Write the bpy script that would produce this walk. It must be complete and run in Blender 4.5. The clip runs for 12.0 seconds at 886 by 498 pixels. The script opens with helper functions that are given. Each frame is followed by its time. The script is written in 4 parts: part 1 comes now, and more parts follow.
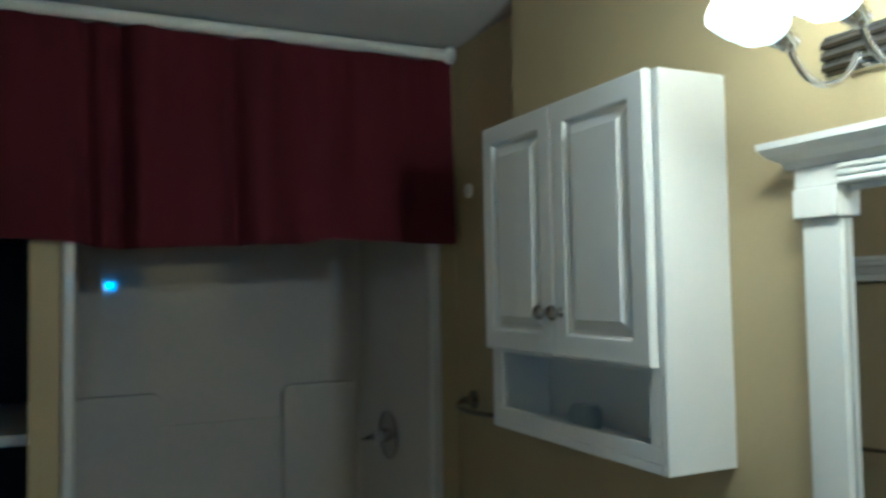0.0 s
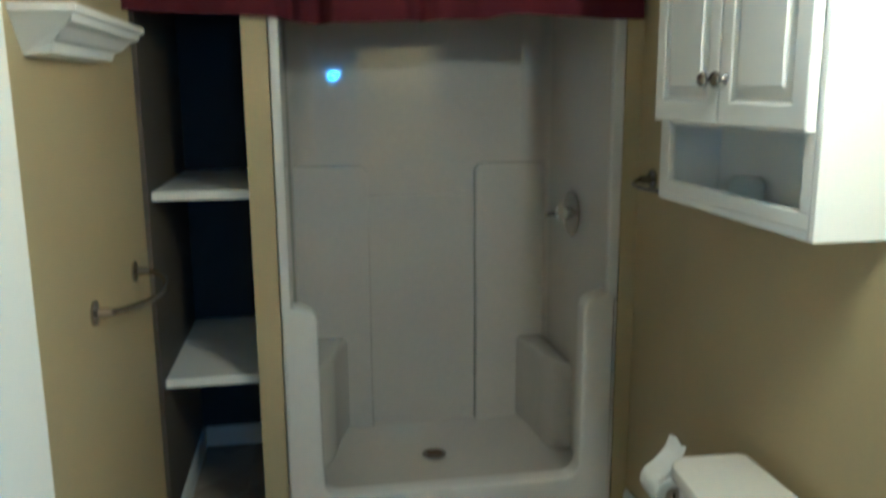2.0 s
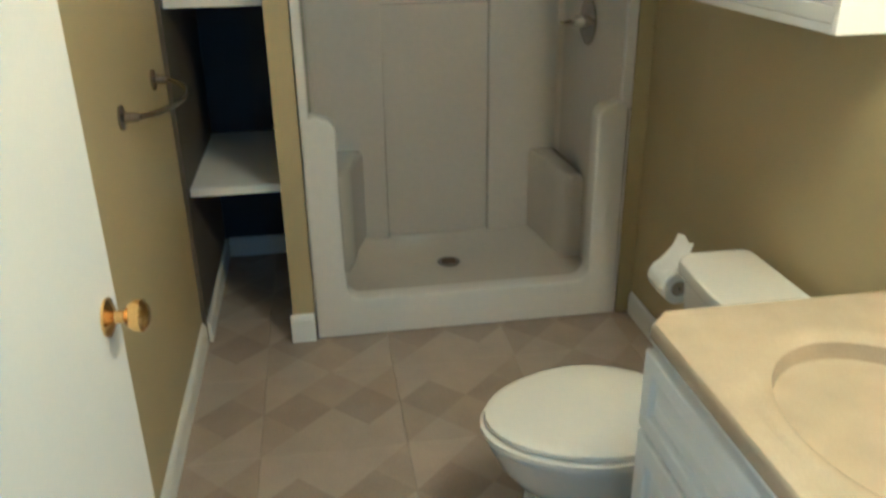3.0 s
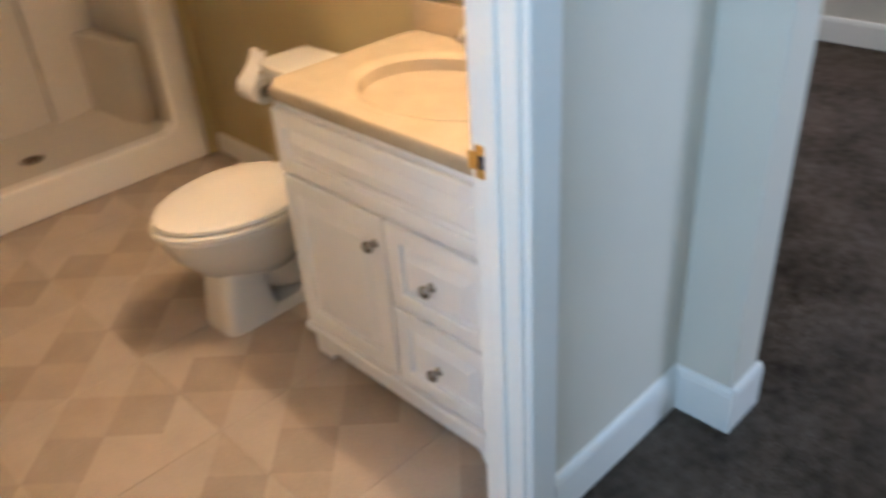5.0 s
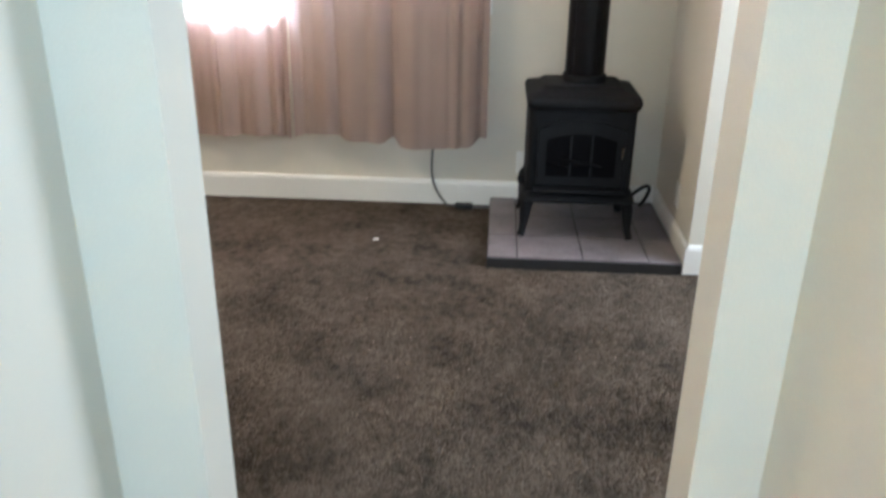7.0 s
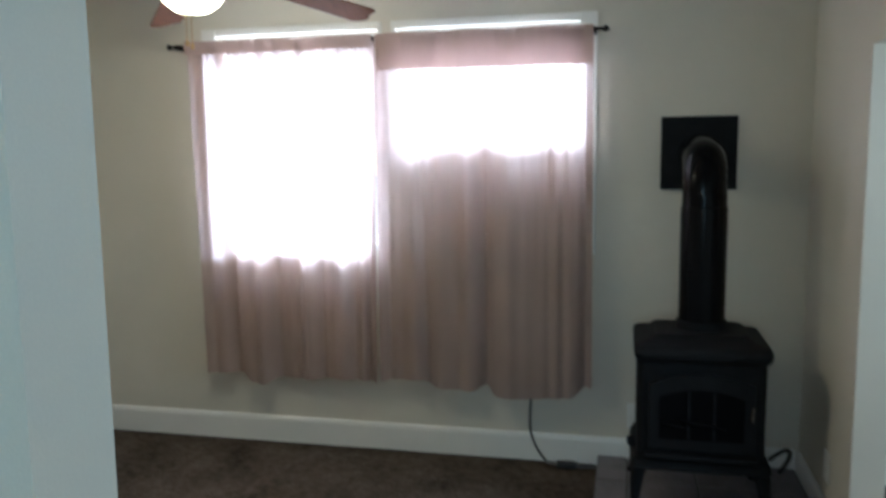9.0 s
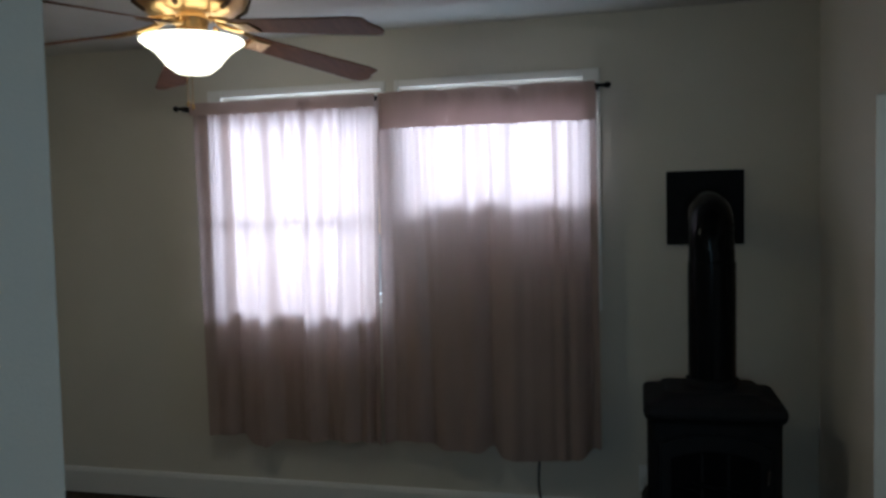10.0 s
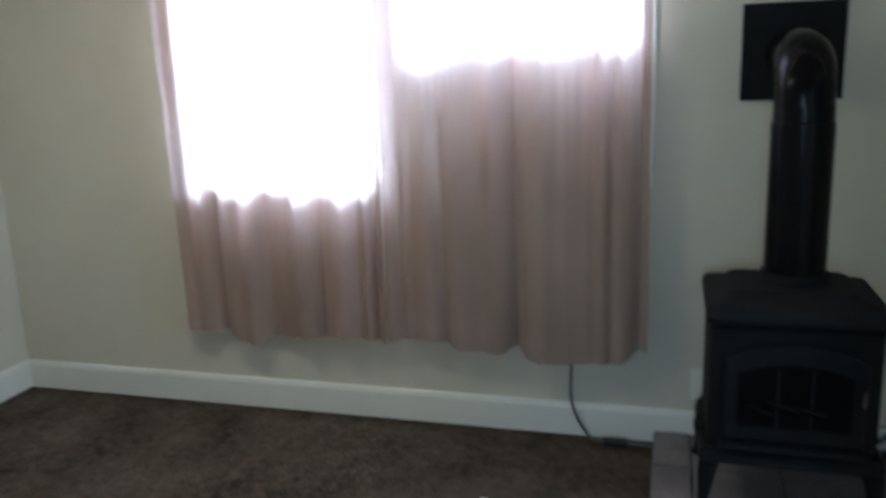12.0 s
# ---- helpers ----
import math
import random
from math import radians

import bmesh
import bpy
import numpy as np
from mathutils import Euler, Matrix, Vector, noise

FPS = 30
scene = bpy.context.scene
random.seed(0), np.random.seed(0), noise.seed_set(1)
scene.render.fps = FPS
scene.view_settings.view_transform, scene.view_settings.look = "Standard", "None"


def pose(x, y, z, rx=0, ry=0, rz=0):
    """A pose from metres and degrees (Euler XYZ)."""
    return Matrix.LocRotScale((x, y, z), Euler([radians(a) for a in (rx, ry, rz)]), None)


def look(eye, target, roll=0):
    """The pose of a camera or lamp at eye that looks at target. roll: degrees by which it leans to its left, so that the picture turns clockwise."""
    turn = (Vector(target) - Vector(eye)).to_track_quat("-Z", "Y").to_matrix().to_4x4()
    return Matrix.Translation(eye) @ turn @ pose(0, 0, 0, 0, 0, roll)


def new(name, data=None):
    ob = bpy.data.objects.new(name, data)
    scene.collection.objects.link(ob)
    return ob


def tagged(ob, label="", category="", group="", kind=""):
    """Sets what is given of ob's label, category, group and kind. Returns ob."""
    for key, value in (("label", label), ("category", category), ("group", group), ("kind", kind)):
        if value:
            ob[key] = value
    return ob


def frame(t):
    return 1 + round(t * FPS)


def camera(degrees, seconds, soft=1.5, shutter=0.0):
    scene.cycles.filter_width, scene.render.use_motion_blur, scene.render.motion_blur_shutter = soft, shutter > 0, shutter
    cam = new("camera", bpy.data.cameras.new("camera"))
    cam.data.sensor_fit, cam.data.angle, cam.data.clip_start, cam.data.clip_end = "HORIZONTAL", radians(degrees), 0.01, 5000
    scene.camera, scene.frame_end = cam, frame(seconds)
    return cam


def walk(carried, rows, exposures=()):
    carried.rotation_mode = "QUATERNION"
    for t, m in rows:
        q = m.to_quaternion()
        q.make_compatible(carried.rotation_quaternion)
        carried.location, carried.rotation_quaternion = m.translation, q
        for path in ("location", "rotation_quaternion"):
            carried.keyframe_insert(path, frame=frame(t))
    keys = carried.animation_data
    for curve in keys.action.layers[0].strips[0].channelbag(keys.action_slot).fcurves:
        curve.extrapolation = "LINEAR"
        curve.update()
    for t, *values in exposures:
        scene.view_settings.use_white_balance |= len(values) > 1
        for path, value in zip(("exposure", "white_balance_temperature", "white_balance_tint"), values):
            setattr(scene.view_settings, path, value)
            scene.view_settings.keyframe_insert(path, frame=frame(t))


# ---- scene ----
PATH = [
    (0, (0.488, -0.272, 1.612), (1.339, 1.535, 1.708), -1.00),
    (0.5, (0.563, -0.372, 1.606), (1.079, 1.559, 1.670), -1.20),
    (1, (0.577, -0.420, 1.585), (0.988, 1.536, 1.622), -0.20),
    (1.5, (0.584, -0.411, 1.563), (0.942, 1.550, 1.403), -0.50),
    (2, (0.594, -0.399, 1.538), (0.912, 1.537, 1.149), -0.40),
    (2.5, (0.587, -0.403, 1.505), (0.855, 1.471, 0.860), -0.70),
    (2.7, (0.578, -0.420, 1.503), (0.830, 1.428, 0.782), -0.80),
    (4.3, (0.235, -0.823, 1.467), (1.015, 0.705, 0.438), -2.67),
    (4.5, (0.173, -0.887, 1.498), (1.043, 0.567, 0.435), -2.85),
    (5, (0.138, -0.890, 1.462), (1.292, 0.356, 0.405), -4.26),
    (5.5, (0.054, -0.862, 1.439), (1.560, -0.028, 0.419), -4.06),
    (6, (0.157, -0.895, 1.467), (1.795, -0.366, 0.448), -3.63),
    (6.5, (0.380, -0.809, 1.418), (2.163, -0.540, 0.552), -1.64),
    (6.7, (0.449, -0.775, 1.404), (2.254, -0.589, 0.563), -0.19),
    (8.3, (0.910, -0.709, 1.464), (2.855, -0.577, 1.017), -0.73),
    (8.5, (0.926, -0.755, 1.452), (2.874, -0.539, 1.053), -0.52),
    (9, (0.971, -0.832, 1.427), (2.906, -0.389, 1.180), -0.69),
    (9.5, (0.986, -0.868, 1.436), (2.918, -0.359, 1.358), -1.38),
    (10, (1.021, -0.866, 1.421), (2.960, -0.388, 1.318), -1.26),
    (10.5, (1.122, -0.811, 1.420), (3.062, -0.447, 1.100), -0.72),
    (11, (1.298, -0.685, 1.424), (3.221, -0.435, 0.934), -1.42),
    (11.5, (1.491, -0.665, 1.412), (3.393, -0.363, 0.872), -2.26),
    (12, (1.668, -0.765, 1.382), (3.542, -0.221, 0.944), -2.03),
]
cam = camera(57.7, 12.0, soft=2.7, shutter=0.5)
walk(cam, [(t, look(eye, target, roll)) for t, eye, target, roll in PATH],
     exposures=[(0.0, -0.9, 3180, -8), (0.5, 0.0, 3230, -7), (1.0, 0.22, 3290, -6), (2.7, 0.5, 3540, -11), (4.3, 0.98, 4350, 8), (4.5, 0.98, 4400, 8), (5.0, 0.98, 4900, 14), (5.5, 0.78, 4900, 15),
                (6.0, 1.5, 5300, 13), (6.5, 1.9, 5450, 12), (8.4, 1.1, 5100, 3), (8.7, 0.95, 5050, 2), (9.0, 0.42, 5000, 0), (9.5, -0.85, 4950, 1), (10.0, -1.15, 5000, 2), (10.5, -0.85, 4950, 1), (11.0, 0.1, 4850, 0), (12.0, 0.65, 4800, 0)])

# world, sun and lamps
world = bpy.data.worlds.new("sky")
scene.world = world
world.use_nodes = True
sky = world.node_tree.nodes.new("ShaderNodeTexSky")
sky.sky_type = "NISHITA"
sky.sun_disc = False
sky.sun_elevation, sky.sun_rotation = radians(35), radians(84)
background = world.node_tree.nodes["Background"]
background.inputs["Strength"].default_value = 0.12
world.node_tree.links.new(sky.outputs["Color"], background.inputs["Color"])

sun_data = bpy.data.lights.new("sun", "SUN")
sun_data.energy, sun_data.angle, sun_data.color = 4.8, radians(0.5), (1.0, 0.95, 0.88)
sun = new("sun", sun_data)
sun.matrix_world = look((9.0, 0.9, 4.35), (4.5, 0.4, 1.2))


def lamp(name, kind, place, energy, colour, size=0.05, target=None, size_y=None):
    data = bpy.data.lights.new(name, kind)
    data.energy, data.color = energy, colour
    if kind == "AREA":
        data.size = size
        if size_y:
            data.shape, data.size_y = "RECTANGLE", size_y
    else:
        data.shadow_soft_size = size
    ob = new(name, data)
    ob.matrix_world = look(place, target) if target else pose(*place)
    return ob


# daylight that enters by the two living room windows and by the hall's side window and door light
lamp("window_daylight", "AREA", (6.4, 0.75, 2.72), 235, (0.86, 0.93, 1.0), 1.3, (4.5, 0.75, 1.35), 0.7)
lamp("window_daylight", "AREA", (6.4, -0.26, 2.72), 220, (0.86, 0.93, 1.0), 1.3, (4.5, -0.26, 1.45), 0.7)
lamp("ground_reflected_daylight", "AREA", (5.7, 0.28, 0.35), 55, (0.95, 0.97, 1.0), 1.8, (4.55, 0.28, 2.0), 0.6)
lamp("hall_daylight", "AREA", (-1.31, -0.66, 1.45), 12, (0.74, 0.93, 0.98), 0.7, (1.0, -0.64, 1.2), 1.1)
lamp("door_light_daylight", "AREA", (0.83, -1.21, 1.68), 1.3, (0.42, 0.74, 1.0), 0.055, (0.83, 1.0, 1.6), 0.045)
# added fill to brighten the green room; its source is unseen
lamp("next_room_fill", "AREA", (3.2, -3.22, 1.5), 26, (0.95, 0.96, 0.93), 1.2, (3.4, 0.0, 1.0), 1.0)
for y in (0.571, 0.453, 0.335, 0.217):
    lamp("vanity_bulb", "POINT", (1.385, y, 2.008), 8.5, (1.0, 0.56, 0.21), 0.03)
lamp("fan_bulb", "POINT", (3.46, 0.58, 1.93), 3, (1.0, 0.82, 0.56), 0.05)

# materials
def material(name, colour, rough=0.6, metal=0.0, vary=0.12, scale=8.0, grain=120.0, bump=0.05, sheen=0.0, coat=0.0, second=None, stretch=(1, 1, 1), gloss=0.5):
    """A surface with stains at one scale and grain at another."""
    m = bpy.data.materials.new(name)
    m.use_nodes = True
    n, l = m.node_tree.nodes, m.node_tree.links
    b = n["Principled BSDF"]
    b.inputs["Roughness"].default_value, b.inputs["Metallic"].default_value = rough, metal
    b.inputs["Sheen Weight"].default_value, b.inputs["Coat Weight"].default_value = sheen, coat
    b.inputs["Specular IOR Level"].default_value = gloss
    where = n.new("ShaderNodeTexCoord")
    mapping = n.new("ShaderNodeMapping")
    mapping.inputs["Scale"].default_value = stretch
    l.new(where.outputs["Object"], mapping.inputs["Vector"])
    large, fine = n.new("ShaderNodeTexNoise"), n.new("ShaderNodeTexNoise")
    large.inputs["Scale"].default_value, large.inputs["Detail"].default_value = scale, 5
    fine.inputs["Scale"].default_value, fine.inputs["Detail"].default_value = grain, 3
    for t in (large, fine):
        l.new(mapping.outputs["Vector"], t.inputs["Vector"])
    mixed = n.new("ShaderNodeMath")
    mixed.operation = "MULTIPLY_ADD"
    mixed.inputs[1].default_value = 0.45
    l.new(fine.outputs["Fac"], mixed.inputs[0])
    half = n.new("ShaderNodeMath")
    half.operation = "MULTIPLY"
    half.inputs[1].default_value = 0.55
    l.new(large.outputs["Fac"], half.inputs[0])
    l.new(half.outputs[0], mixed.inputs[2])
    ramp = n.new("ShaderNodeValToRGB")
    ramp.color_ramp.elements[0].position, ramp.color_ramp.elements[1].position = 0.32, 0.68
    low = second or [c * (1 - vary) for c in colour]
    high = [min(1, c * (1 + vary * 0.6)) for c in colour]
    ramp.color_ramp.elements[0].color, ramp.color_ramp.elements[1].color = (*low, 1), (*high, 1)
    l.new(mixed.outputs[0], ramp.inputs["Fac"])
    l.new(ramp.outputs["Color"], b.inputs["Base Color"])
    if bump:
        bp = n.new("ShaderNodeBump")
        bp.inputs["Strength"].default_value, bp.inputs["Distance"].default_value = bump, 0.004
        l.new(fine.outputs["Fac"], bp.inputs["Height"])
        l.new(bp.outputs["Normal"], b.inputs["Normal"])
    return m


def piece_variation(m, amount=0.25):
    """Lets every piece differ a little in brightness."""
    n, l = m.node_tree.nodes, m.node_tree.links
    b = n["Principled BSDF"]
    source = b.inputs["Base Color"].links[0].from_socket
    info, hsv, rng = n.new("ShaderNodeObjectInfo"), n.new("ShaderNodeHueSaturation"), n.new("ShaderNodeMapRange")
    rng.inputs["To Min"].default_value, rng.inputs["To Max"].default_value = 1 - amount, 1 + amount
    l.new(info.outputs["Random"], rng.inputs["Value"])
    l.new(rng.outputs["Result"], hsv.inputs["Value"])
    l.new(source, hsv.inputs["Color"])
    l.new(hsv.outputs["Color"], b.inputs["Base Color"])
    return m


def cloth(name, colour, through_light, weave=900.0, vary=0.2, lit=None, sheen=0.2):
    """Woven cloth that lets some light through."""
    m = material(name, colour, 0.9, vary=vary, scale=3.0, grain=weave, bump=0.3, sheen=sheen)
    n, l = m.node_tree.nodes, m.node_tree.links
    b, out = n["Principled BSDF"], n["Material Output"]
    tr, mix = n.new("ShaderNodeBsdfTranslucent"), n.new("ShaderNodeMixShader")
    if lit:
        tr.inputs["Color"].default_value = (*lit, 1)
    else:
        l.new(b.inputs["Base Color"].links[0].from_socket, tr.inputs["Color"])
    mix.inputs["Fac"].default_value = through_light
    l.new(b.outputs[0], mix.inputs[1])
    l.new(tr.outputs[0], mix.inputs[2])
    l.new(mix.outputs[0], out.inputs["Surface"])
    return m


def glowing(name, colour, strength):
    m = bpy.data.materials.new(name)
    m.use_nodes = True
    b = m.node_tree.nodes["Principled BSDF"]
    b.inputs["Base Color"].default_value = (*colour, 1)
    b.inputs["Roughness"].default_value = 0.3
    b.inputs["Emission Color"].default_value = (*colour, 1)
    b.inputs["Emission Strength"].default_value = strength
    return m


def glassy(name, colour=(1, 1, 1), rough=0.0):
    m = bpy.data.materials.new(name)
    m.use_nodes = True
    b = m.node_tree.nodes["Principled BSDF"]
    b.inputs["Base Color"].default_value = (*colour, 1)
    b.inputs["Roughness"].default_value = rough
    b.inputs["Transmission Weight"].default_value = 1.0
    b.inputs["IOR"].default_value = 1.45
    return m


TAN = material("tan_wall_paint", (0.43, 0.36, 0.18), 0.5, vary=0.08, scale=2.0, grain=260, bump=0.12)
CREAM = material("cream_wall_paint", (0.66, 0.62, 0.53), 0.6, vary=0.06, scale=2.0, grain=260, bump=0.12)
GREEN = material("green_wall_paint", (0.185, 0.275, 0.205), 0.6, vary=0.08, scale=2.0, grain=260, bump=0.12)
CEILING = material("ceiling_paint", (0.62, 0.60, 0.56), 0.85, vary=0.08, scale=4.0, grain=320, bump=0.3)
NAVY = material("dark_navy_closet_back", (0.022, 0.028, 0.042), 0.6, vary=0.2, scale=3.0, grain=200, bump=0.1)
# shade inside the closet is put into this dark brown
CLOSET_SHADE = material("closet_side_shade_brown", (0.085, 0.072, 0.055), 0.6, vary=0.15, scale=3.0, grain=200, bump=0.1)
WHITE = material("white_gloss_paint", (0.80, 0.79, 0.75), 0.32, vary=0.025, scale=2.0, grain=90, bump=0.03)
THERMO = material("white_cabinet_foil", (0.80, 0.80, 0.80), 0.38, vary=0.03, scale=5.0, grain=180, bump=0.02)
ACRYLIC = material("almond_shower_acrylic", (0.55, 0.51, 0.44), 0.055, vary=0.05, scale=3.0, grain=40, bump=0.02, coat=0.4)
# paler copy of the almond: hall daylight on the front is put into its colour
ACRYLIC_DAYLIT = material("daylit_shower_acrylic", (0.68, 0.655, 0.61), 0.2, vary=0.04, scale=3.0, grain=40, bump=0.02, coat=0.3)
PORCELAIN = material("white_porcelain", (0.72, 0.69, 0.62), 0.12, vary=0.03, scale=4.0, grain=60, bump=0.0, coat=0.5)
MARBLE = material("cultured_marble_top", (0.45, 0.37, 0.25), 0.16, vary=0.14, scale=12.0, grain=300, bump=0.01, coat=0.4)
CHROME = material("chrome", (0.75, 0.75, 0.75), 0.12, 1.0, vary=0.05, bump=0.0)
NICKEL = material("brushed_nickel", (0.36, 0.34, 0.32), 0.25, 1.0, vary=0.1, bump=0.02)
BRASS = material("polished_brass", (0.78, 0.53, 0.16), 0.18, 1.0, vary=0.12, bump=0.01)
BRONZE = material("dark_bronze", (0.10, 0.065, 0.04), 0.35, 0.9, vary=0.25, bump=0.02)
ANTIQUE = material("antique_brass", (0.52, 0.35, 0.15), 0.32, 1.0, vary=0.25, scale=14, bump=0.02)
IRON = material("black_cast_iron", (0.009, 0.009, 0.010), 0.66, 0.0, vary=0.35, scale=20, grain=400, bump=0.25, gloss=0.16)
IRON_GLOSS = material("black_pipe_enamel", (0.004, 0.004, 0.005), 0.16, 0.0, vary=0.2, scale=10, grain=300, bump=0.02, gloss=0.12)
CURTAIN = cloth("dusty_pink_curtain_cloth", (0.45, 0.345, 0.288), 0.40, lit=(0.58, 0.44, 0.41))
BURGUNDY = cloth("burgundy_shower_cloth", (0.068, 0.0013, 0.008), 0.10, sheen=0.0)
VINYL = cloth("translucent_filler_vinyl", (0.75, 0.75, 0.72), 0.55, sheen=0.0)
RUBBER = material("black_rubber", (0.02, 0.02, 0.02), 0.6, vary=0.2)
GREY_CORD = material("grey_cord_sheath", (0.13, 0.125, 0.12), 0.55, vary=0.15)
PAPER = material("toilet_paper", (0.80, 0.78, 0.74), 0.95, vary=0.06, grain=400, bump=0.3)
CARPET = material("brown_carpet_pile", (0.122, 0.096, 0.074), 0.95, vary=0.62, scale=4.0, grain=26, bump=0.2, gloss=0.1)
BLADE = material("walnut_fan_blade", (0.17, 0.07, 0.032), 0.6, gloss=0.25, vary=0.35, scale=6, grain=40, bump=0.05, stretch=(0.5, 8, 8))
OPAL = glowing("opal_glass_shade", (1.0, 0.80, 0.50), 9.0)
BULB = glowing("warm_bulb", (1.0, 0.80, 0.50), 30.0)
FROSTED = glowing("lit_frosted_shade", (1.0, 0.74, 0.42), 7.0)
GLASS = glassy("clear_glass")
JAR_GLASS = glassy("bluish_jar_glass", (0.86, 0.93, 1.0), 0.28)
MIRROR = material("silvered_mirror", (0.9, 0.9, 0.9), 0.02, 1.0, vary=0.01, bump=0.0)
TILE = piece_variation(material("floor_vinyl_light", (0.43, 0.36, 0.285), 0.38, vary=0.14, scale=9, grain=140, bump=0.05), 0.05)
TILE_MID = piece_variation(material("floor_vinyl_beige", (0.385, 0.315, 0.24), 0.38, vary=0.16, scale=9, grain=140, bump=0.05), 0.05)
TILE_DARK = piece_variation(material("floor_vinyl_taupe", (0.335, 0.275, 0.213), 0.38, vary=0.18, scale=9, grain=140, bump=0.05), 0.06)
GROUT = material("tile_joint", (0.36, 0.30, 0.235), 0.8, vary=0.15)
SLATE = piece_variation(material("grey_hearth_tile", (0.185, 0.16, 0.168), 0.42, vary=0.4, scale=7, grain=90, bump=0.15), 0.12)
HEARTH_EDGE = material("black_hearth_edge", (0.015, 0.013, 0.012), 0.5, vary=0.2)
LAWN = material("outdoor_ground", (0.50, 0.49, 0.46), 0.9, vary=0.3, scale=2, grain=60, bump=0.2)


# building helpers
def thing(name, label, category, place=(0, 0, 0), turn=0.0, group="", kind=""):
    ob = new(name)
    ob.empty_display_size = 0.1
    ob.matrix_world = pose(*place, 0, 0, turn)
    return tagged(ob, label, category, group, kind)


def mesh_of(name, bm, mat, smooth=False):
    bmesh.ops.recalc_face_normals(bm, faces=bm.faces)
    me = bpy.data.meshes.new(name)
    normals = []
    if smooth:
        # rounded edges shade softly while large flat faces stay flat
        area = {f: f.calc_area() for f in bm.faces}
        for f in bm.faces:
            for v in f.verts:
                n = Vector((0, 0, 0))
                for g in v.link_faces:
                    if g.normal.dot(f.normal) > 0.72:
                        n += g.normal * area[g]
                normals.append(n.normalized() if n.length > 1e-12 else f.normal.copy())
    bm.to_mesh(me)
    bm.free()
    me.materials.append(mat)
    if smooth:
        me.polygons.foreach_set("use_smooth", [True] * len(me.polygons))
        me.normals_split_custom_set(normals)
    return me


def part(name, bm, mat, parent=None, label="", smooth=True):
    ob = new(name, mesh_of(name, bm, mat, smooth))
    if parent:
        ob.parent = parent
    return tagged(ob, label)


def setting(name, bm, mat, label, category):
    return tagged(part(name, bm, mat, None, "", False), label, category, "", "structure")


def box(x0, x1, y0, y1, z0, z1, bevel=0.0, bm=None, segments=2):
    bm = bm or bmesh.new()
    made = bmesh.ops.create_cube(bm, size=1.0)["verts"]
    for v in made:
        v.co = Vector((x0 + (v.co.x + 0.5) * (x1 - x0), y0 + (v.co.y + 0.5) * (y1 - y0), z0 + (v.co.z + 0.5) * (z1 - z0)))
    if bevel:
        edges = list({e for v in made for e in v.link_edges})
        bmesh.ops.bevel(bm, geom=edges, offset=bevel, segments=segments, affect="EDGES", profile=0.5)
    return bm


AXES = {"z": Matrix.Identity(3), "x": Matrix(((0, 0, 1), (1, 0, 0), (0, 1, 0))), "y": Matrix(((1, 0, 0), (0, 0, -1), (0, 1, 0)))}


def lathe(profile, centre=(0, 0, 0), axis="z", seg=24, sx=1.0, sy=1.0, bm=None):
    """A turned shape: profile of (radius, height) pairs round an axis."""
    bm = bm or bmesh.new()
    rings = []
    for r, h in profile:
        ring = []
        for k in range(seg):
            a = 2 * math.pi * k / seg
            p = AXES[axis] @ Vector((r * sx * math.cos(a), r * sy * math.sin(a), h))
            ring.append(bm.verts.new(p + Vector(centre)))
        rings.append(ring)
    for a, b in zip(rings, rings[1:]):
        for k in range(seg):
            bm.faces.new((a[k], a[(k + 1) % seg], b[(k + 1) % seg], b[k]))
    for ring in (rings[0], rings[-1]):
        bm.faces.new(ring)
    return bm


def tube(points, r, seg=10, bm=None):
    """A round bar along points; r is one radius or one for each point."""
    bm = bm or bmesh.new()
    pts = [Vector(p) for p in points]
    rad = r if isinstance(r, (list, tuple)) else [r] * len(pts)
    rings, up = [], Vector((0.12, 0.31, 0.94)).normalized()
    for i, p in enumerate(pts):
        d = (pts[min(i + 1, len(pts) - 1)] - pts[max(i - 1, 0)]).normalized()
        u = d.cross(up).normalized()
        w = d.cross(u)
        rings.append([bm.verts.new(p + rad[i] * (math.cos(2 * math.pi * k / seg) * u + math.sin(2 * math.pi * k / seg) * w)) for k in range(seg)])
    for a, b in zip(rings, rings[1:]):
        for k in range(seg):
            bm.faces.new((a[k], a[(k + 1) % seg], b[(k + 1) % seg], b[k]))
    bm.faces.new(rings[0])
    bm.faces.new(rings[-1])
    return bm


def curve(a, b, c, d, n=14):
    """Points of a Bezier arc."""
    a, b, c, d = (Vector(p) for p in (a, b, c, d))
    out = []
    for i in range(n + 1):
        t = i / n
        out.append(a * (1 - t) ** 3 + b * 3 * t * (1 - t) ** 2 + c * 3 * t * t * (1 - t) + d * t ** 3)
    return out


def prism(outline, axis, d0, d1, bevel=0.0, bm=None):
    """A flat outline given as pairs, drawn out along an axis from d0 to d1."""
    bm = bm or bmesh.new()

    def place(u, v, d):
        return {"x": (d, u, v), "y": (u, d, v), "z": (u, v, d)}[axis]
    lo = [bm.verts.new(place(u, v, d0)) for u, v in outline]
    hi = [bm.verts.new(place(u, v, d1)) for u, v in outline]
    n = len(lo)
    faces = [bm.faces.new(lo), bm.faces.new(hi)]
    for k in range(n):
        faces.append(bm.faces.new((lo[k], lo[(k + 1) % n], hi[(k + 1) % n], hi[k])))
    if bevel:
        bmesh.ops.recalc_face_normals(bm, faces=faces)
        edges = [e for f in faces[:2] for e in f.edges]
        bmesh.ops.bevel(bm, geom=list(set(edges)), offset=bevel, segments=2, affect="EDGES", profile=0.5)
    return bm


